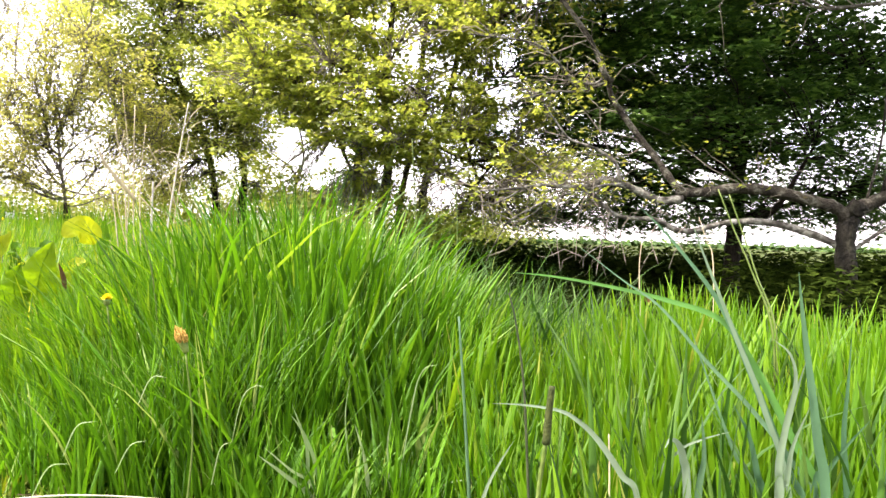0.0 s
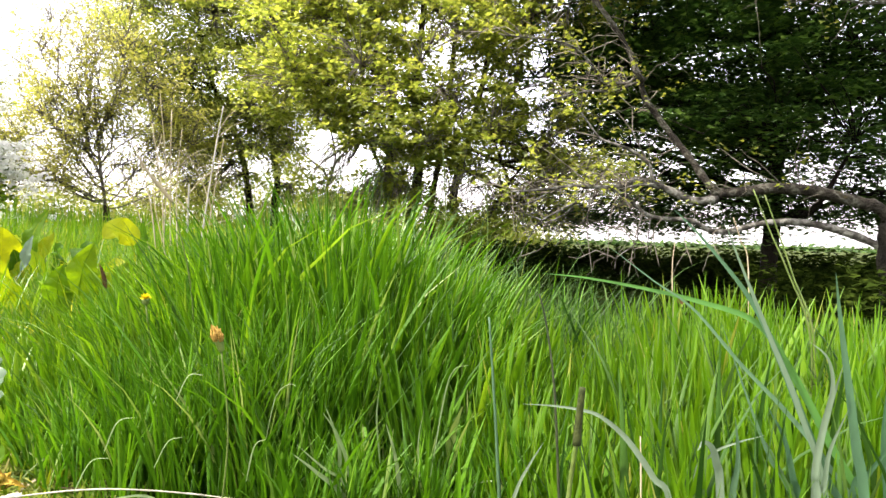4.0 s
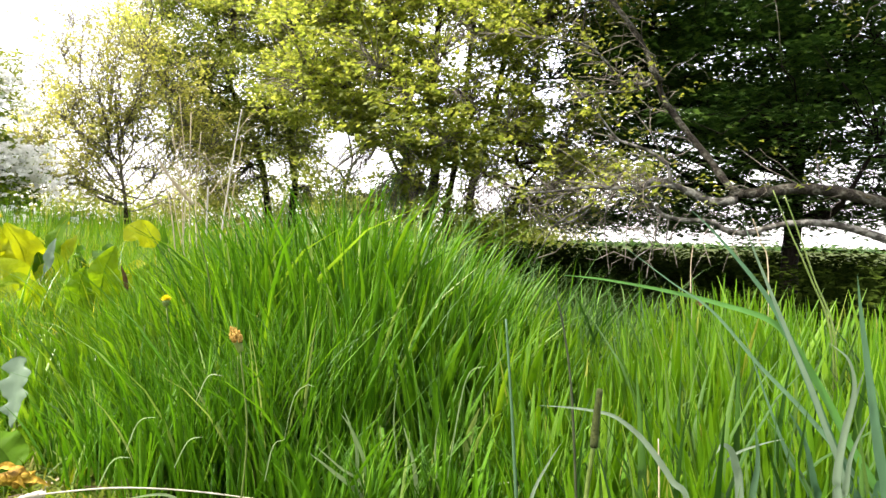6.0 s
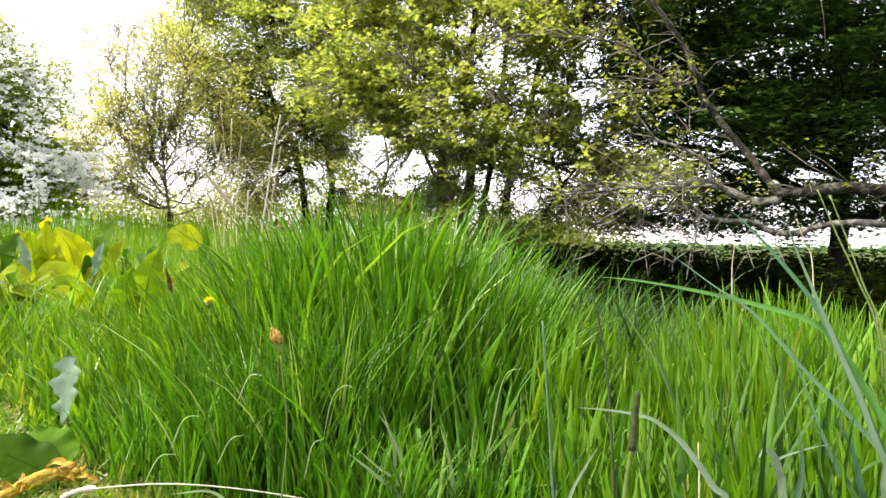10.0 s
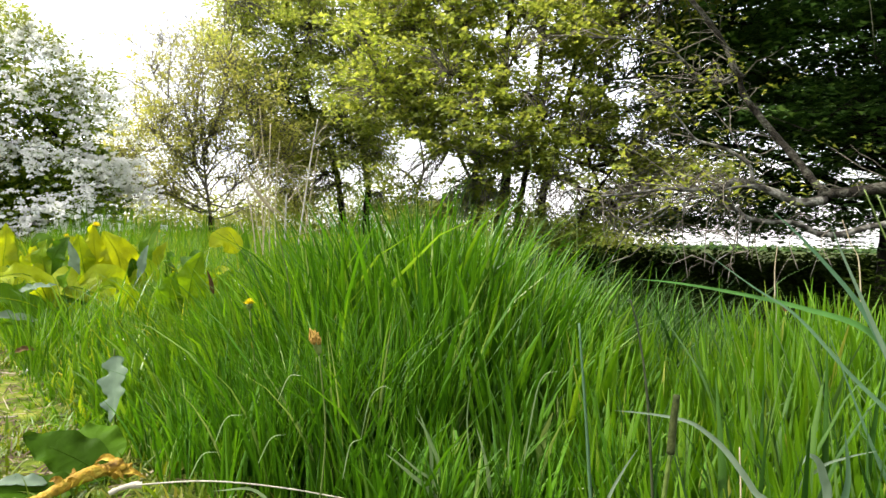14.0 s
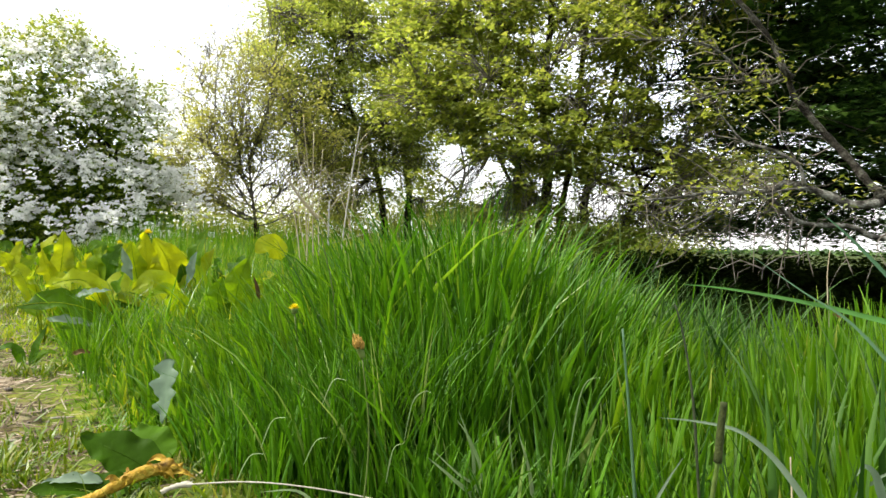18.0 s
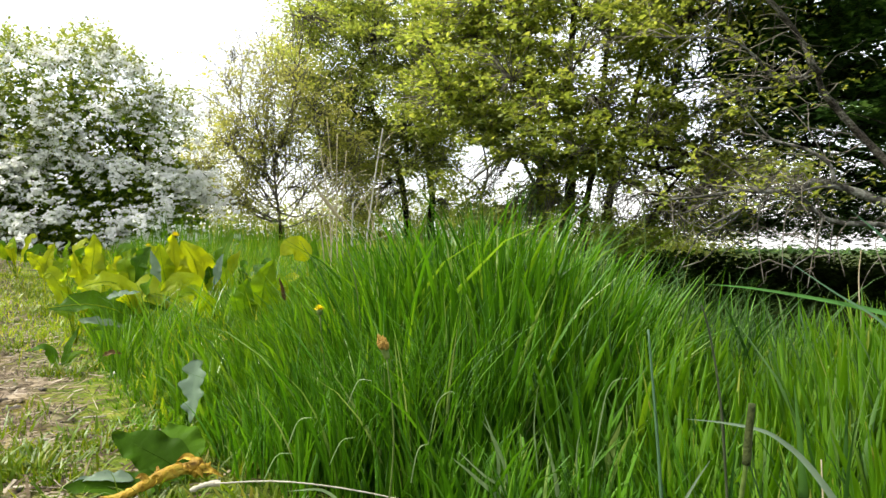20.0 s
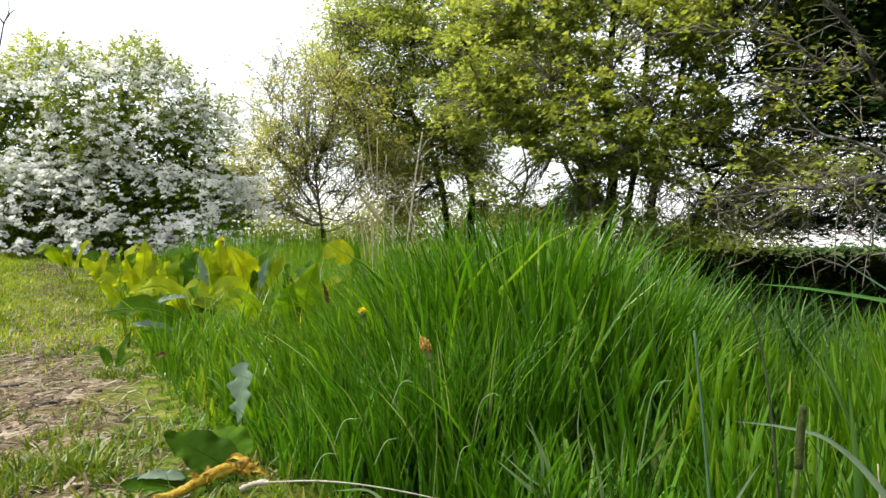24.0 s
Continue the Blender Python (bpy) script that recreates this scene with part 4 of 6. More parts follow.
def build_trees():
    # yellow-green maple with several trunks
    D = 9.5
    g = -0.35
    upper = [(6.0, D - .6, 3.2, 1.0, .9, 0.75, 2.2), (4.0, D - .3, 2.45, 0.8, .6, 0.5, 1.5), (8.7, D - .9, 2.35, 0.8, .6, 0.5, 1.6), (12.5, D - 1.1, 2.0, 0.8, .6, 0.65, 2.0), (10, D, 4.1, 1.5, 1.0, .9, 3), (15.5, D - 1.0, 2.8, 1.1, .8, .8, 2.4), (18.6, D - 1.0, 2.0, 0.85, .6, 0.7, 1.7), (22.5, D - .8, 2.5, 0.8, .7, .8, 1.4), (18, D, 4.2, 1.5, 1.0, .9, 2.6), (25.0, D - .5, 3.6, 1.2, .8, 1.0, 1.7), (20.8, D - 1.1, 1.35, 0.8, .5, 0.4, 0.55)]
    lower = [(12.2, D - 1.2, 1.45, .55, .5, .35, .35), (25.6, D - .9, 1.75, .7, .5, .5, .8), (15.5, D - 1.2, 1.6, .7, .5, .35, .45), (17, D - .6, .75, .9, .5, .35, .5), (23, D - .9, .75, .7, .5, .35, .45), (13.5, D - .9, .8, 1.0, .4, .4, .6), (19.5, D - 1.0, .9, 1.0, .4, .4, .6), (7.0, D - .5, 2.1, .75, .5, .28, .9), (10.6, D - .4, 1.0, .35, .3, .3, .5), (27.5, D - 1.0, 1.2, .6, .5, .4, .6), (7.3, D, .90, .30, .3, .16, .35), (9.0, D - .2, .82, .30, .3, .14, .3), (11.5, D - .6, 1.25, .30, .3, .35, .5), (5.2, D, 1.30, .25, .3, .25, .3)]
    maple = tree("maple_tree", at(15, D, g), "spring maple with several brown trunks and fresh yellow-green leaves",
         [([at(12.2, D, g - .2), at(12.5, D, 0.5), at(11.8, D, 1.2), at(11.9, D, 2.2), at(10.2, D, 3.6), at(9.5, D, 5.4)], 0.085, 0.03),
          ([at(14.2, D + .2, g - .2), at(13.9, D + .2, 0.6), at(14.5, D, 1.5), at(14.0, D, 2.6), at(14.6, D, 4.0), at(14.2, D, 6.0)], 0.115, 0.03),
          ([at(15.9, D + .5, g - .2), at(15.5, D + .4, 0.7), at(16.3, D, 1.6), at(17.2, D, 3.0), at(18.0, D, 5.0)], 0.07, 0.03),
          ([at(17.6, D, g - .2), at(17.8, D, 0.5), at(17.6, D, 1.1), at(19.0, D, 2.0), at(20.4, D, 3.2), at(22.0, D, 4.6)], 0.09, 0.03),
          ([at(19.4, D - .3, g - .2), at(20.2, D - .3, 0.5), at(22.0, D - .5, 1.1), at(24.4, D - .7, 1.6)], 0.045, 0.015)],
         upper + lower,
         3250, 20, 0.070, 0.45, MAPLE, 0.070, 0.5, LEAF_MAPLE, BARK_BROWN, 21, 0.034, 46, 0.008, TWIG, gaps=((9.4, .098, 2.2, .036, .88), (6.6, .135, 1.3, .02, .8), (22.2, .09, 1.5, .03, .55), (24.8, .22, 1.3, .09, .9), (18.6, .06, .8, .03, 1)))
    # tangle of thin twigs round the maple's trunks
    rng = np.random.default_rng(211)
    n = 420
    tb, tz = rng.uniform(10.5, 27, n), rng.uniform(.5, 2.3, n)
    starts = np.array([tuple(at(p, D - rng.uniform(0, .5), z)) for p, z in zip(tb, tz)])
    ends = starts + np.stack([rng.normal(.05, .45, n), rng.normal(-.2, .25, n), rng.normal(.05, .25, n)], -1)
    tangle = joined([twiggery(starts, ends, .0075, rng, .16), twiggery(starts * .4 + ends * .6, ends + rng.normal(0, .2, (n, 3)), .0045, rng)])
    tagged(part("branchwork", shifted(tangle, maple.location), TWIG, maple), kind="stuff")
    # olive-green tree
    D = 12.5
    g = 0.0
    tree("ash_tree", at(2.4, D, g), "tall olive-green tree with dark branches behind the meadow",
         [([at(2.6, D, g - .2), at(2.4, D, 0.8), at(2.5, D, 1.5), at(1.6, D, 2.6), at(1.2, D, 4.0), at(0.5, D, 6.0)], 0.10, 0.03),
          ([at(0.8, D + .4, g - .2), at(0.3, D + .4, 1.0), at(-0.6, D, 2.0), at(-3.0, D, 3.2), at(-5, D, 5.2)], 0.09, 0.03),
          ([at(6.6, D, g - .2), at(6.9, D, 0.6), at(6.6, D, 1.2), at(7.3, D, 1.9), at(6.0, D, 3.0)], 0.035, 0.015)],
         [(-5.5, D - .4, 4.0, 1.25, .9, 0.9, 3), (-7.4, D - .3, 3.1, 0.75, .6, 0.6, 1.4), (-2.8, D - .6, 3.1, 1.0, .7, 0.65, 2), (0.0, D, 4.6, 1.5, 1.0, 1.0, 3), (-5, D, 5.4, 1.4, .9, .8, 2.4),
          (2.6, D - .6, 2.9, 0.9, .7, 0.65, 2), (0.2, D - .5, 2.0, 1.0, .6, 0.6, 2.2), (-3.6, D - .3, 2.2, 0.9, .6, 0.6, 2.2), (5.0, D, 3.9, 1.1, .8, .7, 1.8), (3.6, D, 1.85, .55, .4, .4, .7), (-0.6, D, 1.05, .9, .5, .45, .8), (-4.6, D, 1.2, .8, .5, .5, .35), (8.6, D, .75, .5, .4, .25, .4), (4.2, D, .9, .5, .4, .3, .4)],
         3800, 23, 0.105, 0.5, OVAL, 0.066, 0.5, LEAF_OLIVE, BARK_DARK, 22, 0.034, 44, 0.009, TWIG, gaps=((1.3, .096, 1.0, .018, 1), (9.4, .098, 2.2, .036, 1)))
    # dark sycamore behind the grey limbs
    D = 10.5
    g = -0.9
    # lobes at z 5 and higher are unseen, added to shade the bank below
    upper = [(28, D - .2, 3.6, 1.2, 1.2, 1.2, 2.6), (30, D - .3, 1.9, 1.1, 1.0, .6, 1.0), (36, D - .5, 3.0, 1.6, 1.4, 1.3, 4.4), (42, D - .8, 3.2, 1.7, 1.4, 1.4, 4.6), (37, D - .2, 1.45, 1.5, 1.2, .5, 1.5), (49, D - .5, 2.9, 1.6, 1.4, 1.2, 3.8), (44, D - .8, 1.6, 1.4, 1.2, .6, 1.2), (51, D - .8, 1.5, 1.2, 1.0, .65, 1.3), (56, D, 3.0, 1.6, 1.4, 1.4, 2.4), (40, D - 1, 5.4, 3.0, 2.2, 1.3, 4.5), (50, D - 1, 5.2, 2.6, 2.2, 1.3, 3.6), (27, D + .4, 1.3, .9, .8, .4, 0.49)]
    middle = [(33, D, 1.0, 1.0, .8, .25, 0.35), (40, D - .3, .95, .9, .8, .22, 0.26), (30, D - .5, 5.0, 1.8, 1.5, 1.0, 2), (24, 8.0, 5.5, 1.6, 1.4, .7, 2.2), (28, 8.4, 5.3, 1.6, 1.4, .7, 2.2), (37, 8.2, 5.3, 1.6, 1.4, .7, 2.2), (46, 8.0, 5.3, 1.7, 1.4, .7, 2.2), (32, D, 2.7, 1.0, 1.0, .7, 1.3), (25, D, 1.0, .8, .8, .3, 0.39), (29, D - .2, 1.15, .9, .8, .35, 0.49), (35, D - .3, 1.05, 1.0, .8, .3, 0.49), (41, D - .6, 1.1, 1.0, .8, .3, 0.45), (47, D - .4, 1.1, 1.0, .8, .35, 0.49)]
    skirt_and_shade = [(44, D - 1.5, 2.0, 1.2, .8, .5, 1.5), (48.5, D - 1.5, 2.5, 1.0, .8, .6, 1.3), (15, 9.6, 6.0, 1.8, 1.4, .7, 2.2), (38, 9.4, 6.3, 2.0, 1.4, .8, 3.2), (22, 9.6, 6.0, 2.0, 1.4, .8, 3.2), (30, 9.5, 6.2, 2.0, 1.4, .8, 3.2), (37.5, D, 2.0, .9, .8, .5, 1.3), (31, D, 3.4, 1.0, .8, .9, 2.6), (34, D + .6, 2.5, 1.2, .6, .9, 2.2), (29, D + .5, 2.6, .9, .6, .8, 1.4), (53, D - .4, 1.0, .9, .8, .35, 0.45), (44, D - .3, 3.9, 1.5, 1.2, .9, 3.2), (40, D + .3, 2.4, 1.8, 1.0, .8, 3.8), (34, D, 4.0, 1.2, 1.0, .8, 2.0), (23.5, D + .8, 2.0, .9, .5, .8, 1.4), (24, D + .8, 3.6, .9, .5, .8, 1.4), (51, D, 2.0, 1.3, 1.0, .7, 1.8), (27, D, .82, .9, .6, .25, 0.95), (33, D, .80, .9, .6, .25, 0.95), (39, D - .2, .80, .9, .6, .25, 0.95), (46, D, .82, .9, .6, .25, 0.95), (52, D, .80, .9, .6, .25, 0.95)]
    tree("sycamore_tree", at(43.1, D, g), "large dense dark-green sycamore in shade",
         [([at(43.0, D, g - .2), at(43.1, D, 0.2), at(43.3, D, 1.2), at(43, D, 3.0), at(42, D, 6.0)], 0.15, 0.08)],
         upper + middle + skirt_and_shade,
         5500, 24, 0.15, 0.35, MAPLE, 0.103, 0.75, LEAF_DARK, BARK_DARK, 23, 0.06, 34, 0.012, BARK_DARK, twigs=2400, hollow=0.333, bough=6, layer=(0.34, 0.07), gaps=((24.8, .22, 1.2, .09, .85), (34, .155, 3.2, .045, .42), (30, .10, 3, .035, .4), (46.5, .135, 3, .045, .12)))


def small_tree():
    """The small sparse tree: stems that fan out from the foot, side branches, thin twigs, few pale leaves."""
    D, g = 10.8, 0.12
    base = at(-10.3, D, g)
    root = thing("small_tree", base, "small sparse tree with thin bare twigs and brownish young leaves", "tree")
    rng = np.random.default_rng(24)
    foot = np.array(at(-10.3, D, g - .1))
    fork = np.array(at(-10.4, D, .75))
    part("trunk", shifted(tube([foot, np.array(at(-10.2, D, .4)), fork], .065, .045, 8, 5, .06, 4), base), BARK_BROWN, root)
    stem = curve_through([foot + np.array([0, 0, .35]), fork, np.array(at(-10.9, D, 1.5)), np.array(at(-11.3, D, 2.4))], 10)
    part("trunk", shifted(tube(list(stem), .036, .010, 6, 1, .05, 5), base), TWIG, root)
    a0, a1, b0, b1 = [], [], [], []
    for k in range(30):
        bb, z = ((-17.6, 1.5), (-16.6, 2.3), (-15.2, 3.1), (-14.0, 3.9), (-12.6, 4.3), (-11.4, 3.7), (-10.0, 3.9), (-8.6, 3.4), (-7.0, 3.2), (-5.6, 2.6), (-4.2, 2.0), (-4.6, 1.3), (-16.8, 1.0))[k % 13]
        goal = np.array(at(bb + rng.uniform(-.7, .7), D + rng.uniform(-.9, .7), z * rng.uniform(.72, 1.0)))
        start = stem[int(np.clip((.30 + .55 * z / 4.3) * rng.uniform(.6, 1.0), .12, .98) * (len(stem) - 1))]
        mid = start * .5 + goal * .5 + np.array([rng.normal(0, .10), rng.normal(0, .1), (.22 if z < 2.4 else -.05) + rng.normal(0, .08)]) + np.array([(goal - start)[0] * .18, 0, 0])
        bends = [start, start * .72 + mid * .28 + rng.normal(0, .07, 3), mid + rng.normal(0, .06, 3), mid * .4 + goal * .6 + rng.normal(0, .10, 3), goal]
        line = curve_through(bends, 6)
        part("limb", shifted(tube(bends, .012, .004, 5, 5, .08, k), base), TWIG, root)
        out = goal - start
        for i in range(15):
            s = line[int(rng.uniform(.28, 1) * (len(line) - 1))]
            d = out / np.linalg.norm(out) * .55 + rng.normal(0, .55, 3) + np.array([0, 0, .25])
            e = s + d / np.linalg.norm(d) * rng.uniform(.2, .75) * (1.15 - .03 * i)
            a0.append(s)
            a1.append(e)
            for j in range(6):
                w = s + (e - s) * rng.uniform(.25, 1)
                b0.append(w)
                b1.append(w + d / np.linalg.norm(d) * .10 + rng.normal(0, .11, 3))
    a0, a1, b0, b1 = (np.array(v) for v in (a0, a1, b0, b1))
    tagged(part("branchwork", shifted(joined([twiggery(a0, a1, .0075, rng), twiggery(b0, b1, .0042, rng)]), base), TWIG, root), kind="stuff")
    leafy_tips = b1[rng.uniform(0, 1, len(b1)) < np.clip(.98 - .21 * b1[:, 2], .14, .72)]
    tagged(part("crown", shifted(foliage(leafy_tips, 19, .075, .7, OVAL, .052, .5, rng), base), LEAF_BUSH, root, smooth=False), kind="stuff")


def weeds():
    """Tall thin weeds and grasses at the foot of the blossoming bush."""
    x, y, bb, d = wedge(1500, -22, -4, 5.6, 8.6, 1.0)
    h = RNG.triangular(0.15, 0.30, 0.6, len(x)) * np.interp(bb, [-22, -18, -12, -4], [0.5, 1.0, 0.8, 0.6])
    grass("tall_weeds", "tall thin weeds and grass stalks at the bush's foot", x, y, h, RNG.uniform(0.005, 0.012, len(x)), 0.12, 0.3, GRASS_YELLOW, 4, False)


def hawthorn():
    """The hawthorn in full blossom."""
    D = 9.0
    base = at(-25, D)
    rng = np.random.default_rng(31)
    lobes = [(-33, D, 1.5, .9, .7, .95, 2.4), (-29.5, D - .2, 1.72, .95, .8, .90, 3), (-25, D - .2, 1.78, 1.0, .8, .92, 3), (-21.6, D, 1.55, .75, .7, .85, 2.4), (-19.0, D + .2, 1.2, .40, .5, .75, 1.4), (-27, D - .5, .9, 1.2, .6, .6, 2.2), (-21, D - .4, .8, .9, .5, .55, 1.8),
             (-38, D, 1.4, 1.1, .8, 1.0, 2), (-33, D - .5, .7, .9, .6, .55, 1.4), (-44, D, 1.2, 1.1, .8, .9, 1.4), (-24, D - .6, .45, .9, .4, .4, 2.2), (-29, D - .6, .45, .9, .4, .4, 2.2), (-34, D - .6, .45, .9, .4, .4, 2.2), (-20.3, D - .3, .5, .45, .4, .4, 1.4)]
    lobes += [(-22.8, D - .55, .95, .6, .45, .55, 1.6), (-30.5, D - .5, .9, .7, .45, .55, 1.6)]
    lobes += [(b0, D - 0.72, z, .5, .35, .36, 1.1) for b0, z in ((-20.2, .75), (-22.0, 1.0), (-24.3, .62), (-27, 1.1), (-29.6, .62), (-32, .95), (-35, .62), (-38, .95))]
    lobes += [(b0, D - 0.95, .56, .42, .3, .24, .9) for b0 in (-21.4, -25.6, -28.6, -33.0, -36.4)]
    root = tree("hawthorn_bush", base, "hawthorn bush covered in white blossom", [([at(-25, D, 0), at(-25.2, D, .8), at(-26, D, 1.6), at(-26, D, 2.4)], 0.07, 0.02), ([at(-29, D, 0), at(-29.5, D, .9), at(-30.5, D, 1.8)], 0.05, 0.02), ([at(-21.5, D, 0), at(-21, D, .8), at(-20.5, D, 1.5)], 0.04, 0.015)],
                [(l[0], l[1] + .08, l[2], max(.1, l[3] - .24), max(.08, l[4] - .26), max(.1, l[5] - .18), l[6]) for l in lobes], 3300, 14, 0.08, 0.6, OVAL, 0.081, 0.4, LEAF_HAWTHORN, BARK_DARK, 31, 0.025, 16, 0.006, BARK_DARK, "bush", 700, 0.25, bough=2, layer=(0.06, 0.05))
    # bare shoots that reach up beside the blossom
    for rows in (((-34.4, .20), (-33.9, .262), (-33.7, .283), (-33.4, .300), (-33.5, .318)), ((-34.6, .22), (-33.9, .244), (-33.3, .249), (-32.4, .254)), ((-33.6, .288), (-33.3, .298), (-33.0, .303)), ((-33.7, .283), (-34.2, .295), (-34.6, .312))):
        part("limb", shifted(tube([at(bb, D, EYE + sl * D) for bb, sl in rows], .010, .004, 5, 4, .05, 3), base), BARK_DARK, root)
    # blossom sits on the outside, on arching boughs that hang down in strings, with dark hollows between them
    mid_of = np.array([tuple(at(l[0], l[1], l[2])) for l in lobes])
    rad_of = np.array([l[3:6] for l in lobes])
    hub, pick = in_lobes(lobes, 9000, rng, 0.03)
    inner = np.array([np.min(np.linalg.norm((c - mid_of) / rad_of, axis=1)) for c in hub])
    front = (hub[:, 1] < mid_of[pick][:, 1] + 0.1) | (rng.uniform(0, 1, len(hub)) < .2)
    hub, pick = hub[(inner > 0.9) & front], pick[(inner > 0.9) & front]
    kept = []
    for i in range(len(hub)):
        if not kept or np.min(np.linalg.norm(hub[kept] - hub[i], axis=1)) > (.13 if hub[i, 2] < 1.4 else .155):
            kept.append(i)
    hub, pick = hub[kept], pick[kept]
    wild = .3 + .7 * np.sin(hub[:, 0] * 5.1 + hub[:, 2] * 3.2) + np.sin(hub[:, 2] * 7.3 - hub[:, 0] * 2.3 + 2.6) + rng.normal(0, .5, len(hub)) - 1.5 * sstep(1.65, 1.15, hub[:, 2]) + 2.0 * (np.degrees(np.arctan2(hub[:, 0], hub[:, 1])) > -18.7)
    hub, pick = hub[wild < .75], pick[wild < .75]
    out = (hub - mid_of[pick]) / rad_of[pick]
    out[:, 2] *= 0.4
    out /= np.linalg.norm(out, axis=1)[:, None] + 1e-6
    k = 8
    start = np.repeat(hub, k, 0) + rng.normal(0, 1, (len(hub) * k, 3)) * np.array([.13, .13, .05])
    away = np.repeat(out, k, 0) + rng.normal(0, .45, (len(start), 3))
    run = rng.uniform(.10, .42, len(start))[:, None]
    steps = np.linspace(0, 1, 6)
    strings = start[:, None] + run[:, None] * (away[:, None] * (.55 * steps)[None, :, None] + np.array([0, 0, 1])[None, None] * (.22 * steps - .95 * steps ** 2)[None, :, None])
    heads = strings.reshape(-1, 3) + rng.normal(0, .018, (len(start) * 6, 3))
    heads = heads[(rng.uniform(0, 1, len(heads)) < np.where(heads[:, 2] < 1.3, .66, .52)) & (heads[:, 2] > ground_z(heads[:, 0], heads[:, 1]) + .03)]
    # each head is a small dome of petals that face out and up
    n = len(heads) * 13
    face = np.array([-.25, -.5, .8]) + rng.normal(0, .5, (n, 3))
    face /= np.linalg.norm(face, axis=1)[:, None]
    tip = rng.normal(0, 1, (n, 3))
    tip -= face * (tip * face).sum(1)[:, None]
    tip /= np.linalg.norm(tip, axis=1)[:, None]
    petals = np.repeat(heads, 13, 0) + face * .012 + rng.normal(0, .019, (n, 3)) * np.array([1, 1, .45])
    geo = scatter(PETALS, petals, .032 * rng.uniform(.7, 1.2, n), np.stack([np.cross(tip, face), tip, face], 1))
    tagged(part("blossom", shifted(geo, base), BLOSSOM, root, "clusters of small white flowers", smooth=False), kind="stuff")
    green = start[rng.uniform(0, 1, len(start)) < .35] + np.array([0, 0, -.05])
    tagged(part("foliage", shifted(foliage(green, 16, 0.07, 0.6, OVAL, 0.045, 0.5, rng), base), LEAF_HAWTHORN, root, "green leaves between the flowers", smooth=False), kind="stuff")
    # light green shoots that stand above the blossom
    tips = start[start[:, 2] > np.quantile(start[:, 2], 0.66)]
    tips = tips[rng.uniform(0, 1, len(tips)) < 0.45]
    shoots = tips[:, None] + np.linspace(0.02, 0.20, 6)[None, :, None] * (np.array([0, 0, 1]) + rng.normal(0, 0.35, (len(tips), 1, 3)))
    tagged(part("young_growth", shifted(joined([foliage(shoots.reshape(-1, 3), 5, 0.03, 1.0, OVAL, 0.05, 0.3, rng), twiggery(tips, shoots[:, -1], 0.004, rng)]), base), LEAF_MAPLE, root, "light green young shoots", smooth=False), kind="stuff")


def hedges():
    rng = np.random.default_rng(41)
    # bank in tree shade, built as leaves whose dark colour carries that shade
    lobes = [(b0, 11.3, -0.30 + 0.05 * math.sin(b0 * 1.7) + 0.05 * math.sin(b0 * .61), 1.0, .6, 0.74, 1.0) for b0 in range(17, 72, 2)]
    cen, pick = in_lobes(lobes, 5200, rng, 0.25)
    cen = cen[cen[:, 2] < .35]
    tagged(part("shaded_bank", foliage(cen, 12, 0.12, 0.4, OVAL, 0.112, 0.6, rng), LEAF_SHADED, smooth=False), "bank under the trees built as leaves darkened for its shade", "hedge", kind="stuff")
    # dark leaves before the trunk's foot stand for the deep shade there
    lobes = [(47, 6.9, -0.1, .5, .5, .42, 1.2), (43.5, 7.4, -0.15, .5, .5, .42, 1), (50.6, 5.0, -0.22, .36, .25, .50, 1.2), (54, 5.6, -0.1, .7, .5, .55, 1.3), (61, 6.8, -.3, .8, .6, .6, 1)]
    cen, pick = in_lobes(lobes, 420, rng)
    tagged(part("undergrowth", foliage(cen, 24, 0.10, 0.5, MAPLE, 0.075, 0.7, rng), LEAF_SHADED, smooth=False), "leafy undergrowth round the tree foot, darkened for its shade", "undergrowth", kind="stuff")
    lobes = [(b0, 14.5, 0.42, .9, .5, 0.33, 1.0) for b0 in range(-14, 24, 4)]
    cen, pick = in_lobes(lobes, 620, rng)
    tagged(part("low_shrubs", foliage(cen, 20, 0.12, 0.6, OVAL, 0.08, 0.5, rng), LEAF_OLIVE, smooth=False), "low shrubs along the far meadow edge", "shrubs", kind="stuff")
    lobes = [(b0, 13.6, 0.6 if 6 < b0 < 12 else 0.9, .8, .5, 0.36 if 6 < b0 < 12 else 0.7, 0.7 if 6 < b0 < 12 else .85) for b0 in range(-5, 13, 3)] + [(b0, 13.6, 0.6, .8, .5, 0.4, .6) for b0 in range(13, 28, 3)] + [(b0, 13.6, 0.7, .8, .5, 0.5, .7) for b0 in range(-16, -6, 3)]
    cen, pick = in_lobes(lobes, 1250, rng)
    tagged(part("thicket", joined([foliage(cen, 13, 0.11, 0.6, OVAL, 0.085, 0.45, rng), twiggery(cen * np.array([1, 1, 0]) + np.array([0, 0, -.1]), cen, .008, rng)]), LEAF_OLIVE, smooth=False), "sparse leafy thicket between the trunks", "shrubs", kind="stuff")
    lobes = [(b0, 160.0, -1.1, 9, 3, 1.5, 1.0) for b0 in range(-48, 66, 5)]
    cen, pick = in_lobes(lobes, 3200, rng, 0.10)
    tagged(part("distant_hedgerow", foliage(cen, 7, 0.9, 0.5, OVAL, 1.3, 0.5, rng), LEAF_DARK, smooth=False), "distant hedgerow on the horizon", "hedge", kind="stuff")


grey_tree()
hanging_twigs()
build_trees()
small_tree()
weeds()
hawthorn()
hedges()


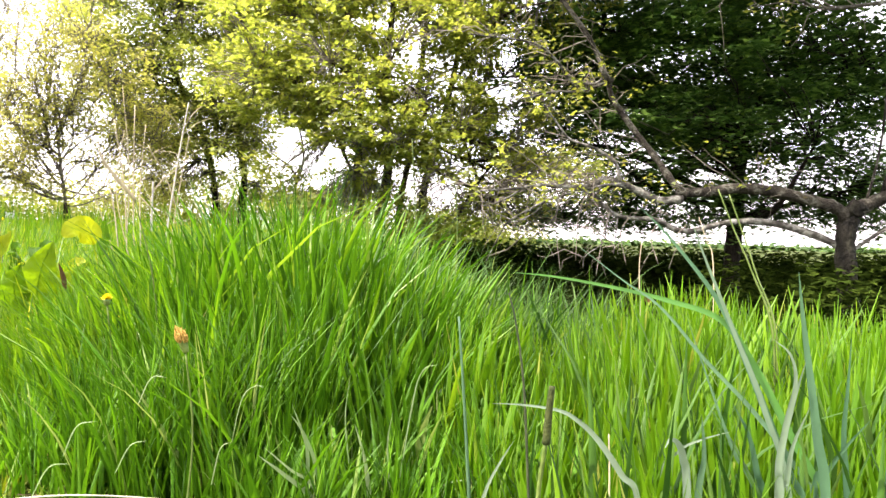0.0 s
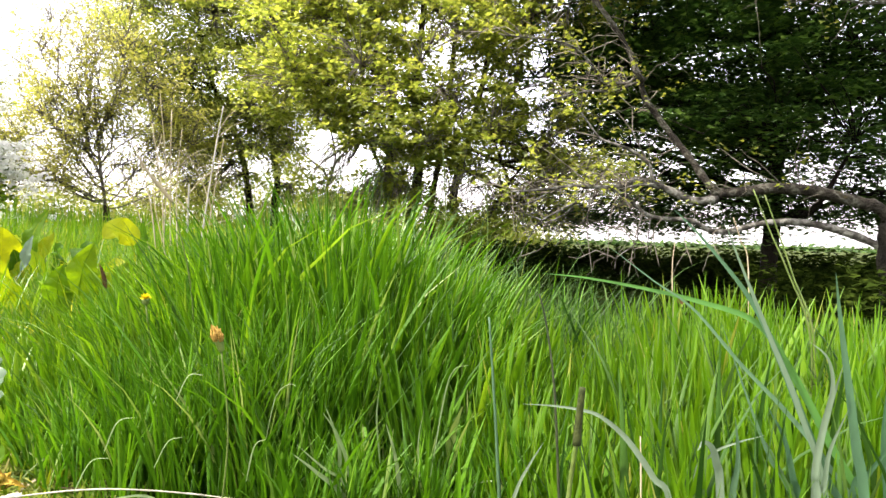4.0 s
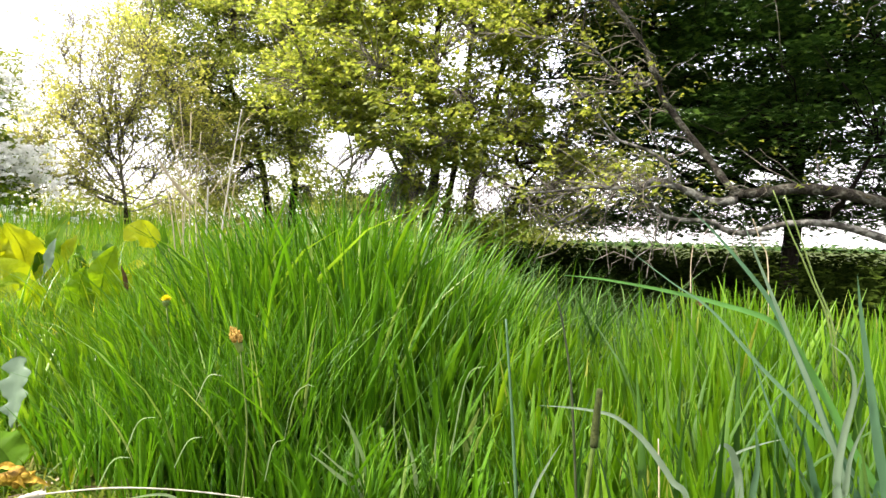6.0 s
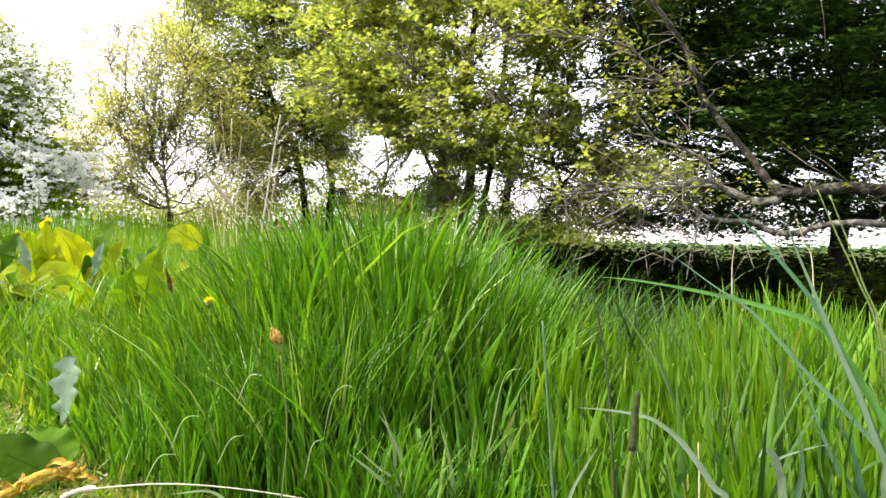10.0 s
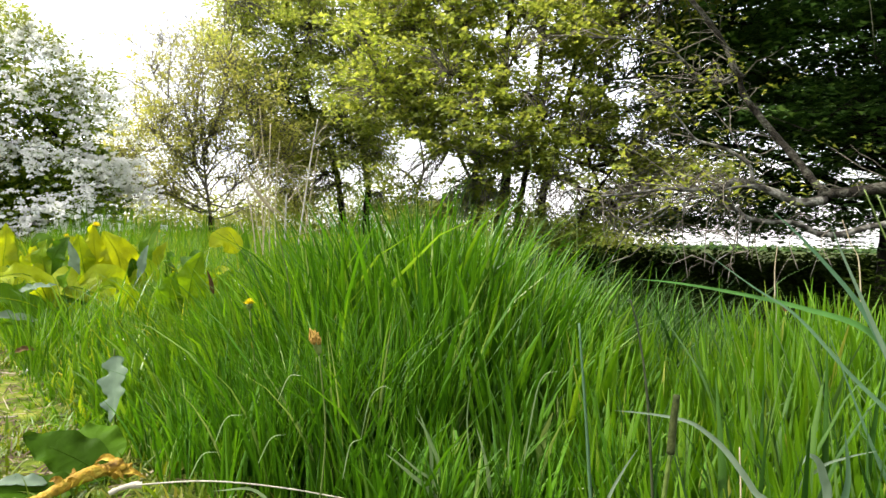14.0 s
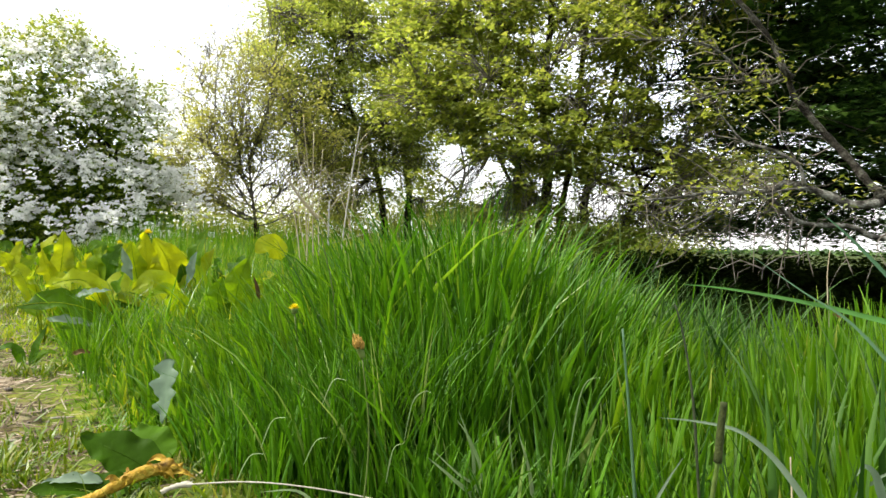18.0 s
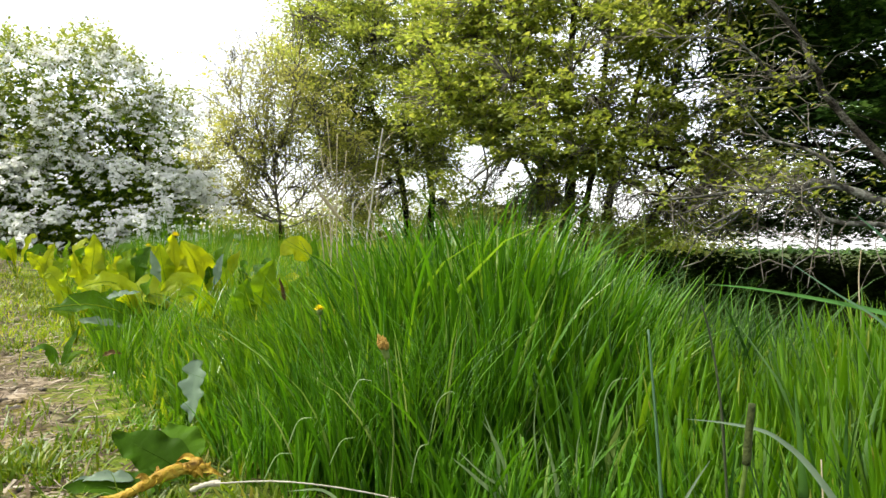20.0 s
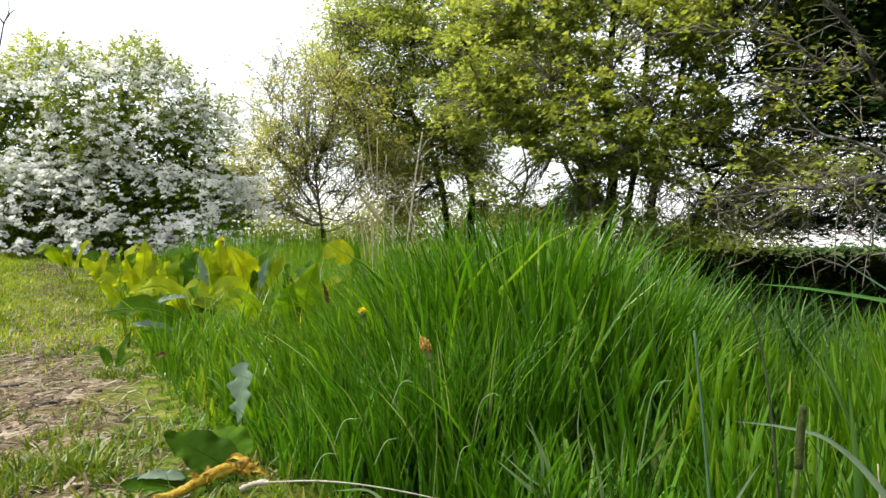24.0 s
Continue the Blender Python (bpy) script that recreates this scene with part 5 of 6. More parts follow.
# ---- plants and small things ----
def line_at(rows, d0, d1=None):
    """Places from rows of bearing and slope seen from eye height, at a distance that runs from d0 to d1."""
    d1 = d0 if d1 is None else d1
    n = max(1, len(rows) - 1)
    out = []
    for i, (bb, slope) in enumerate(rows):
        d = d0 + (d1 - d0) * i / n
        out.append(at(bb, d, max(EYE + slope * d, float(at(bb, d).z) - 0.01)))
    return out


def leaf_mesh(points, width, wave=0.06, face=(0, -0.4, 1), seed=0, stalk=0.0, blunt=1.0, cup=0.15, teeth=0.0):
    """A broad leaf along its midrib: pointed, wavy at the edge, grooved along the middle."""
    c = curve_through(points, 16)
    n = len(c)
    rg = np.random.default_rng(seed)
    tan = np.gradient(c, axis=0)
    tan /= np.linalg.norm(tan, axis=1)[:, None] + 1e-9
    side = np.cross(tan, np.array(face, float))
    side /= np.linalg.norm(side, axis=1)[:, None] + 1e-9
    nor = np.cross(side, tan)
    nor *= np.sign((nor @ np.array(face, float)))[:, None] + 1e-6
    s = np.linspace(0, 1, n)
    t = np.clip((s - stalk) / (1 - stalk), 0, 1)
    w = width * 0.5 * np.sin(np.pi * t ** (0.62 * blunt)) ** 0.75 + width * 0.02
    w[-1] = width * 0.01
    u = np.linspace(-1, 1, 9)
    ph = rg.uniform(0, 6, 2)
    ripple = np.stack([np.sin(s * 21 + ph[0]) + 0.6 * np.sin(s * 37 + ph[1]), np.sin(s * 19 + ph[1]) + 0.6 * np.sin(s * 33 + ph[0])])
    edge = np.where(u[None] < 0, ripple[0][:, None], ripple[1][:, None]) * np.abs(u[None]) ** 2.5
    rows = w[:, None] * (1 + teeth * edge)
    lift = w[:, None] * (cup * np.abs(u[None]) ** 1.3) + width * wave * edge + width * 0.035 * np.cos(62 * (s[:, None] - 0.22 * np.abs(u[None]))) * np.abs(u[None]) * (1.15 - np.abs(u[None]))
    v = c[:, None] + side[:, None] * (u[None] * rows)[..., None] + nor[:, None] * lift[..., None]
    k = len(u)
    i, j = np.meshgrid(np.arange(n - 1), np.arange(k - 1), indexing="ij")
    q = np.stack([i * k + j, i * k + j + 1, (i + 1) * k + j + 1, (i + 1) * k + j], -1).reshape(-1, 4)
    return v.reshape(-1, 3), q, c, nor


def broad_leaf(root, base, points, width, mat=None, **kw):
    v, q, c, nor = leaf_mesh(points, width, **kw)
    ob = part("leaf", shifted((v, q), base), mat or DOCK, root)
    rib = tube([tuple(p) for p in (c + nor * 0.0006)[::12]], width * 0.022, width * 0.007, 5, 3)
    part("midrib", shifted(rib, base), mat or DOCK, ob)
    return ob


def dock_plants():
    rng = np.random.default_rng(61)
    g = "docks beside the path"
    # upright dock
    base = at(-17.6, 3.0)
    root = thing("dock_plant", base, "dock plant with large upright sunlit leaves", "plant", g)
    for rows, w in ((((-18.0, -.13), (-18.2, -.075), (-18.6, -.034), (-18.8, .011)), .105), (((-17.2, -.13), (-16.8, -.076), (-17.0, -.033), (-18.1, .003)), .125), (((-18.2, -.13), (-19.1, -.066), (-19.5, -.034), (-19.8, -.001)), .075),
                    (((-17.0, -.13), (-16.0, -.076), (-15.8, -.055), (-16.1, -.033)), .065), (((-18.0, -.12), (-20.3, -.09), (-22.0, -.06)), .06), (((-17.0, -.12), (-15.2, -.10), (-14.0, -.075)), .06)):
        broad_leaf(root, base, line_at(rows, 3.0, 2.95), w * 1.3, face=(rng.uniform(-.4, .4), -1, 0.35), seed=int(rng.integers(99)), stalk=.22, wave=.09, teeth=.10)
    for rows, w in ((((-18.0, -.12), (-19.8, -.054), (-20.0, -.034), (-20.4, -.011)), .040), (((-17.0, -.12), (-15.5, -.055), (-15.3, -.035), (-14.9, -.015)), .035)):
        part("leaf", shifted(leaf_mesh(line_at(rows, 2.9), w, .08, (0, -.9, .3), 33, .3, 1, .25, .05)[:2], base), BLADE_PALE, root, "leaf turned to show its pale underside")
    # spreading dock
    base = at(-21.3, 2.85)
    root = thing("dock_plant", base, "dock plant with long leaves spread flat over the path's edge", "plant", g)
    for rows, w in ((((-21.2, -.15), (-21.6, -.108), (-24.2, -.085), (-27.4, -.087)), .105), (((-21.3, -.15), (-21.3, -.075), (-18.5, -.082), (-15.8, -.116)), .095), (((-21.2, -.15), (-21.0, -.098), (-20.0, -.086), (-18.7, -.099)), .07),
                    (((-21.4, -.15), (-22.0, -.07), (-23.8, -.055), (-25.5, -.064)), .075), (((-21.5, -.15), (-22.8, -.12), (-24.6, -.118)), .055), (((-21.2, -.15), (-20.3, -.12), (-19.0, -.125)), .06), (((-21.3, -.15), (-20.8, -.08), (-20.2, -.045)), .06)):
        broad_leaf(root, base, line_at(rows, 2.85, 2.75), w * 1.4, face=(rng.uniform(-.2, .2), -.75, 1), seed=int(rng.integers(99)), stalk=.2, wave=.09, teeth=.10, cup=.2)
    for rows, w in ((((-21.4, -.12), (-23.5, -.076), (-22.4, -.071), (-21.1, -.069)), .030), (((-21.4, -.13), (-25.4, -.105), (-23.4, -.11), (-21.5, -.12)), .035)):
        part("leaf", shifted(leaf_mesh(line_at(rows[1:], 2.72), w * 1.1, .1, (0, -.7, 1), 35, 0, 1, .3, .08)[:2], base), BLADE_PALE, root, "leaf turned to show its pale underside")
    # young dock on the path's edge
    base = at(-26.6, 2.75)
    root = thing("dock_plant", base, "small dock seedling at the path's edge", "plant", g)
    for rows, w in ((((-26.6, -.19), (-27.4, -.140), (-28.8, -.142)), .045), (((-26.5, -.19), (-26.0, -.140), (-25.3, -.112)), .04), (((-26.5, -.19), (-25.6, -.15), (-24.6, -.15)), .04)):
        broad_leaf(root, base, line_at(rows, 2.75), w * .8, face=(0, -.6, 1), seed=int(rng.integers(99)), stalk=.15)
    # docks farther along the path
    for bb, d, leaves in ((-24.2, 3.9, (((-24.6, -.052), (-24.4, -.021), (-24.4, .011), .085), ((-24.0, -.052), (-23.9, -.033), (-23.7, -.013), .05), ((-25.0, -.056), (-25.5, -.036), (-25.8, -.015), .07), ((-23.6, -.06), (-22.9, -.045), (-22.6, -.02), .06))),
                          (-21.6, 3.5, (((-21.5, -.049), (-21.2, -.026), (-20.4, -.006), .075), ((-21.9, -.053), (-22.2, -.029), (-21.8, -.009), .07), ((-22.2, -.06), (-23.0, -.05), (-23.4, -.03), .06), ((-21.2, -.06), (-20.2, -.04), (-19.2, -.02), .06))),
                          (-14.8, 3.3, (((-15.1, -.05), (-14.9, -.012), (-13.9, .02), .055), ((-14.7, -.05), (-14.2, -.03), (-13.6, -.01), .05), ((-15.3, -.05), (-15.9, -.03), (-16.4, -.012), .05))),
                          (-27.6, 4.6, (((-27.6, -.04), (-27.4, -.02), (-27.0, -.002), .06), ((-27.7, -.04), (-28.3, -.024), (-28.8, -.014), .06), ((-27.5, -.04), (-26.6, -.03), (-26.0, -.018), .055))),
                          (-19.2, 3.9, (((-19.3, -.04), (-19.0, -.02), (-18.3, 0), .07), ((-19.2, -.04), (-19.8, -.02), (-20.6, -.004), .07)))):
        base = at(bb, d)
        root = thing("dock_plant", base, "dock plant with broad yellow-green leaves in the grass", "plant", g)
        foot = (base.z - EYE) / d
        for r0, r1, r2, w in leaves:
            broad_leaf(root, base, line_at(((bb, foot), r0, r1, r2), d), w * 1.25, face=(rng.uniform(-.5, .5), -1, .4), seed=int(rng.integers(99)), stalk=.25, wave=.09, teeth=.10)
    for bb, d in ((-26.4, 5.4), (-23.4, 4.9), (-20.8, 4.6), (-18.2, 4.2), (-12.9, 3.1), (-16.6, 3.7), (-10.4, 2.9), (-14.2, 2.5), (-25.6, 3.3), (-29.4, 5.9)):
        base = at(bb, d)
        root = thing("dock_plant", base, "dock plant with broad yellow-green leaves in the meadow grass", "plant", g)
        p0 = np.array(base)
        for i in range(6):
            a, r, h = rng.uniform(0, 2 * np.pi), rng.uniform(.08, .20), rng.uniform(.20, .34)
            o = np.array([math.cos(a), math.sin(a), 0])
            broad_leaf(root, base, [p0, p0 + o * r * .4 + np.array([0, 0, h * .6]), p0 + o * r * .9 + np.array([0, 0, h]), p0 + o * r * 1.3 + np.array([0, 0, h * rng.uniform(.8, 1.1)])], rng.uniform(.06, .09), face=(rng.uniform(-.6, .6), -1, .5), seed=int(rng.integers(99)), stalk=.3, wave=.09, teeth=.10)
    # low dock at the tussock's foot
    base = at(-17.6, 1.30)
    root = thing("dock_plant", base, "low dock plant with shade-darkened green leaves lying at the tussock's foot", "plant", g)
    broad_leaf(root, base, line_at(((-17.2, -.334), (-19.8, -.296), (-23.0, -.262)), 1.30, 1.36), .086, mat=DOCK_SHADED, face=(.25, -.6, .8), seed=3, stalk=.05, wave=.06, blunt=1.25)
    broad_leaf(root, base, line_at(((-18.4, -.342), (-22.6, -.335), (-26.4, -.325)), 1.27, 1.29), .055, mat=DOCK_SHADED, face=(0, -.5, 1), seed=4, stalk=.06, wave=.07, cup=.35)
    broad_leaf(root, base, line_at(((-17.2, -.32), (-18.3, -.280), (-19.8, -.262)), 1.34, 1.42), .085, mat=DOCK_SHADED, face=(0, -.5, 1), seed=5, stalk=.06)
    part("leaf", shifted(leaf_mesh(line_at(((-21.4, -.327), (-23.4, -.318), (-25.6, -.318)), 1.285, 1.30), .022, .1, (0, -.6, 1), 21, 0, 1, .3, .1)[:2], base), BLADE_PALE, root, "curled leaf edge with a pale underside")
    # toothed leaf with a pale underside
    base = at(-17.3, 1.52)
    root = thing("thistle_leaf", base, "wavy-edged leaf showing its pale grey underside", "plant")
    part("leaf", shifted(leaf_mesh(line_at(((-16.8, -.166), (-17.0, -.195), (-17.1, -.225), (-17.3, -.256)), 1.50, 1.46), .046, .08, (-.25, -1, .25), 8, 0, 1.0, .25, .30)[:2], base), BLADE_PALE, root)
    part("stem", shifted(tube([at(-17.0, 1.56), at(-17.0, 1.54, .12), at(-17.1, 1.50, .215)], .003, .002, 5, 4), base), STEM_GREEN, root)
    # round leaf before the dry stalks
    base = at(-7.9, 2.45)
    root = thing("dock_plant", base, "broad rounded yellow-green leaf standing in the grass", "plant", g)
    broad_leaf(root, base, line_at(((-7.8, -.12), (-8.0, -.05), (-8.5, -.014), (-9.5, -.005), (-10.3, -.017)), 2.45, 2.4), .085, face=(.2, -1, .5), seed=9, stalk=.4)
    broad_leaf(root, base, line_at(((-7.8, -.12), (-7.7, -.036), (-7.6, -.014), (-7.5, .009)), 2.45, 2.45), .04, face=(.6, -1, .2), seed=10, stalk=.3)
    broad_leaf(root, base, line_at(((-7.6, -.12), (-4.3, -.036), (-4.4, -.02), (-4.6, -.002)), 2.4, 2.4), .04, face=(.2, -1, .3), seed=11, stalk=.5)
    base = at(-11.6, 2.15)
    root = thing("dock_plant", base, "dock leaves half hidden in tall grass", "plant", g)
    for rows, w in ((((-11.7, -.16), (-11.8, -.102), (-11.6, -.06), (-10.8, -.023)), .075), (((-11.8, -.16), (-13.0, -.102), (-13.2, -.077), (-12.8, -.052)), .06), (((-11.4, -.16), (-9.4, -.103), (-9.0, -.069), (-8.5, -.048)), .05), (((-11.5, -.16), (-10.9, -.103), (-10.2, -.078), (-9.5, -.061)), .05)):
        broad_leaf(root, base, line_at(rows, 2.15, 2.1), w * 1.2, face=(rng.uniform(-.3, .3), -1, .4), seed=int(rng.integers(99)), stalk=.25)


def dandelion(place, label, ripe, size=0.018, tilt=(0, 0)):
    base = at(*place[:2])
    root = thing("dandelion", base, label, "flower", "dandelions in the grass")
    top = np.array(at(*place))
    b0 = np.array(base)
    m = b0 * .45 + top * .55 + np.array([.012, 0, 0])
    part("stem", shifted(tube([b0, m, top], .0016, .0014, 6, 5), base), STEM_GREEN, root)
    ax = np.array([tilt[0], tilt[1], 1.0])
    ax /= np.linalg.norm(ax)
    rg = np.random.default_rng(int(abs(place[0]) * 100))
    if ripe:
        part("flower_base", shifted(tube([top - ax * .004, top + ax * size * .35, top + ax * size * .9], size * .26, size * .42, 9, 4, .05), base), STEM_GREEN, root)
        geos = []
        for i in range(46):
            a, r = rg.uniform(0, 6.3), rg.uniform(0, 1) ** .5
            o = np.array([math.cos(a), math.sin(a), 0]) * r * size * .42
            p = top + ax * size * .7 + o
            geos.append(tube([p, p + ax * size * .45 + o * .5, p + ax * size * rg.uniform(.7, 1.5) + o * rg.uniform(-.2, 1.3)], size * .09, size * .04, 4, 2))
        tagged(part("withered_petals", shifted(joined(geos), base), BUD, root, "withered orange-tan petals"), kind="stuff")
    else:
        part("flower_base", shifted(tube([top - ax * .006, top + ax * .004], .004, .007, 8, 3), base), STEM_GREEN, root)
        n = 70
        a = rg.uniform(0, 2 * np.pi, n)
        el = rg.uniform(0.05, 1.3, n)
        tip = np.stack([np.cos(a) * np.cos(el), np.sin(a) * np.cos(el), np.sin(el)], -1)
        rt = np.stack([-np.sin(a), np.cos(a), np.zeros(n)], -1)
        fr = np.stack([rt * .55, tip, np.cross(rt, tip)], 1)
        tagged(part("corolla", shifted(scatter(OVAL, np.tile(top + ax * .004, (n, 1)), np.full(n, size), fr), base), YELLOW, root, "yellow petals"), kind="stuff")


def flowers():
    dandelion((-1.2, 0.99, EYE - .168 * 0.99), "withered orange dandelion head on a stalk", True, .0155, (-.3, 0))
    dandelion((-7.0, 1.3, EYE - .101 * 1.3), "yellow dandelion flower deep in the grass", False, .011)
    dandelion((-18.6, 3.0, EYE + .008 * 3.0), "yellow dandelion flower above the dock leaves", False, .02)
    dandelion((-14.3, 3.4, EYE + .002 * 3.4), "yellow dandelion flower above the meadow grass", False, .017)
    dandelion((-20.6, 5.0, EYE - .006 * 5.0), "yellow dandelion flower above the meadow grass", False, .02)


def foxtail():
    base = at(27.7, .67)
    root = thing("foxtail_grass", base, "meadow foxtail with a dark cylindrical seed head", "grass")
    top = line_at(((27.6, -.60), (27.85, -.391), (28.4, -.291)), .67, .65)
    part("stem", shifted(tube(top, .0026, .002, 6, 6), base), STEM_GREEN, root)
    sp = line_at(((28.4, -.295), (28.55, -.25), (28.75, -.212)), .65, .645)
    part("spike", shifted(tube(sp, .0039, .0030, 10, 8, .0, 4), base), SPIKE, root, "dark seed spike")
    base = at(-5.8, 1.35)
    root = thing("foxtail_grass", base, "soft grey grass plume bending over", "grass")
    p = line_at(((-3.2, -.30), (-3.6, -.1), (-5.2, .036), (-6.9, .072), (-7.7, .095)), 1.35, 1.3)
    part("stem", shifted(tube(p[:3], .0016, .0012, 5, 6), base), STEM_GREEN, root)
    part("spike", shifted(tube(p[2:], .0045, .0015, 8, 6, .15, 5), base), STRAW, root, "pale seed plume")


def near_blades():
    base = at(46, .76)
    root = thing("couch_grass", base, "clump of broad blue-green grass blades standing close by", "grass")

    def strap(rows, w, mat, d=.76, lab=""):
        rows = ((rows[0][0] + .5, -.64),) + rows
        part("blade", shifted(ribbon(line_at(rows, d + .03, d), w * .6, (-.55, -.8, .25), 7), base), mat, root, lab)

    strap(((49.5, -.366), (46.8, -.278), (44.0, -.218), (40.7, -.16), (37.2, -.091), (34.1, -.054), (30.2, -.004)), .0085, BLADE_BLUE)
    strap(((49.5, -.352), (46.7, -.245), (43.9, -.155), (41.6, -.102), (37.6, -.08), (33.2, -.065), (28.7, -.054), (25.2, -.05)), .0125, BLADE_FRESH)
    strap(((48.1, -.358), (46.6, -.29), (44.5, -.198), (42.6, -.119), (41.0, -.067), (38.7, -.015), (36.8, .023), (35.2, .05)), .0115, BLADE_BLUE, .74)
    strap(((46.9, -.34), (44.8, -.213), (42.6, -.119), (41.2, -.059), (40.0, -.007), (39.1, .036)), .0085, BLADE_PALE, .73)
    strap(((49.1, -.332), (48.4, -.247), (47.7, -.162), (47.1, -.09), (46.7, -.032)), .0145, BLADE_BLUE, .70)
    strap(((46.2, -.343), (45.9, -.292), (46.3, -.231), (46.8, -.178), (46.4, -.141), (45.2, -.122)), .0100, BLADE_PALE, .69)
    strap(((46.0, -.344), (46.1, -.269), (46.7, -.204), (47.4, -.148)), .0110, BLADE_PALE, .70)
    strap(((46.1, -.344), (46.5, -.305), (46.8, -.259), (47.8, -.204)), .0110, BLADE_PALE, .70)
    strap(((36.0, -.376), (34.6, -.331), (32.7, -.286), (31.1, -.261), (29.5, -.247), (26.7, -.242), (23.9, -.242)), .0105, BLADE_PALE, .70)
    strap(((39.6, -.35), (39.2, -.297), (38.8, -.277), (38.2, -.272), (37.8, -.285)), .0130, BLADE_PALE, .69)
    strap(((37.7, -.339), (38.9, -.289), (40.7, -.267), (42.6, -.252)), .0060, BLADE_PALE)
    strap(((48.4, -.32), (49.2, -.284), (50.3, -.248), (51.7, -.21)), .0095, BLADE_BLUE)
    strap(((45.0, -.347), (44.6, -.304), (43.9, -.253), (42.7, -.214)), .0130, BLADE_BLUE)
    strap(((40.5, -.363), (40.8, -.292), (40.5, -.234)), .0130, BLADE_BLUE)
    strap(((44.7, -.349), (42.9, -.278), (41.3, -.206), (39.1, -.1)), .0075, BLADE_BLUE)
    strap(((50.5, -.326), (50.1, -.242), (50.2, -.177), (50.3, -.113)), .0100, BLADE_BLUE)
    strap(((53.5, -.5), (52.8, -.3), (53.0, -.16)), .0120, BLADE_BLUE)
    strap(((23.0, -.432), (23.6, -.373), (24.7, -.33), (25.8, -.296)), .0080, BLADE_PALE)
    base = at(7.5, 1.0)
    root = thing("glint_grass", base, "grass blades coloured pale for their glint, leaning in the tussock's foot", "grass")
    # the glint on these blades is their pale colour
    for rows, w in ((((10.5, -.5), (9.1, -.393), (6.7, -.352), (4.6, -.322)), .008), (((9.9, -.45), (9.5, -.357), (8.3, -.296), (7.1, -.264)), .006), (((11.0, -.5), (9.3, -.377), (7.2, -.345), (5.0, -.31)), .005), (((8.4, -.45), (8.6, -.333), (8.1, -.291), (7.2, -.25)), .005),
                    (((-3, -.44), (-6.0, -.372), (-9.5, -.365)), .005), (((2.5, -.30), (3.2, -.24), (4.2, -.222), (5.0, -.225)), .0020), (((16, -.4), (17.2, -.25), (18, -.2), (19.4, -.19)), .0032), (((14, -.42), (13.4, -.34), (12.4, -.28)), .006), (((-9.5, -.30), (-8.6, -.262), (-7.2, -.258)), .003), (((-6.0, -.33), (-5.0, -.295), (-3.8, -.290)), .003), (((-11.5, -.35), (-10.4, -.312), (-9.0, -.310)), .003), (((1.0, -.36), (1.6, -.31), (2.6, -.30)), .003), (((12.0, -.34), (11.6, -.27), (11.9, -.21)), .004), (((15.5, -.38), (15.2, -.31), (15.6, -.26)), .004), (((-4.5, -.24), (-3.6, -.205), (-2.4, -.205)), .0025), (((19.5, -.42), (20.2, -.37), (22, -.36)), .006)):
        part("blade", shifted(ribbon(line_at(rows, .95, .92), w if w > .0045 else w * .6, (-.2, -.8, .5), 6), base), BLADE_GLINT, root)
    # single stalks
    for rows, d, r, mat, lab in (
            (((27.6, -.50), (26.8, -.281), (26.3, -.19), (25.6, -.119), (25.0, -.08)), .74, .0016, STEM_DARK, "thin dark grass stalk"),
            (((22.5, -.44), (22.1, -.355), (21.6, -.25), (20.9, -.118)), .84, .0026, BLADE_BLUE, "stiff blue-green grass stalk"),
            (((33.9, -.58), (33.7, -.355), (33.5, -.275)), .75, .0013, STRAW, "short whitish dead stalk"),
            (((17.2, -.22), (17.0, .014), (16.5, .142)), 1.7, .0018, STEM_GREEN, "tall thin flowering grass stalk"),
            (((20.4, -.2), (20.6, .0), (20.2, .09)), 1.8, .0018, STEM_GREEN, "tall thin flowering grass stalk"),
            (((45.9, -.3), (45.7, -.124), (44.0, -.035), (42.7, .018), (41.4, .075)), 1.2, .0020, STEM_GREEN, "tall thin flowering grass stalk"),
            (((46.1, -.3), (45.9, -.123), (44.4, -.042), (43.4, .01), (42.2, .068)), 1.2, .0020, STEM_GREEN, "tall thin flowering grass stalk"),
            (((41.6, -.2), (41.3, -.031), (40.7, .005), (40.1, .037)), 1.3, .0013, STRAW, "thin pale grass stalk"),
            (((36.3, -.2), (35.8, -.05), (35.9, .0)), 1.6, .0016, STRAW, "thin dry grass stalk")):
        ln = line_at(rows, d)
        base = ln[0]
        root = thing("grass_stalk", base, lab, "grass", "single stalks")
        part("stalk", shifted(tube(ln, r, r * .5, 6, 6, .03), base), mat, root)


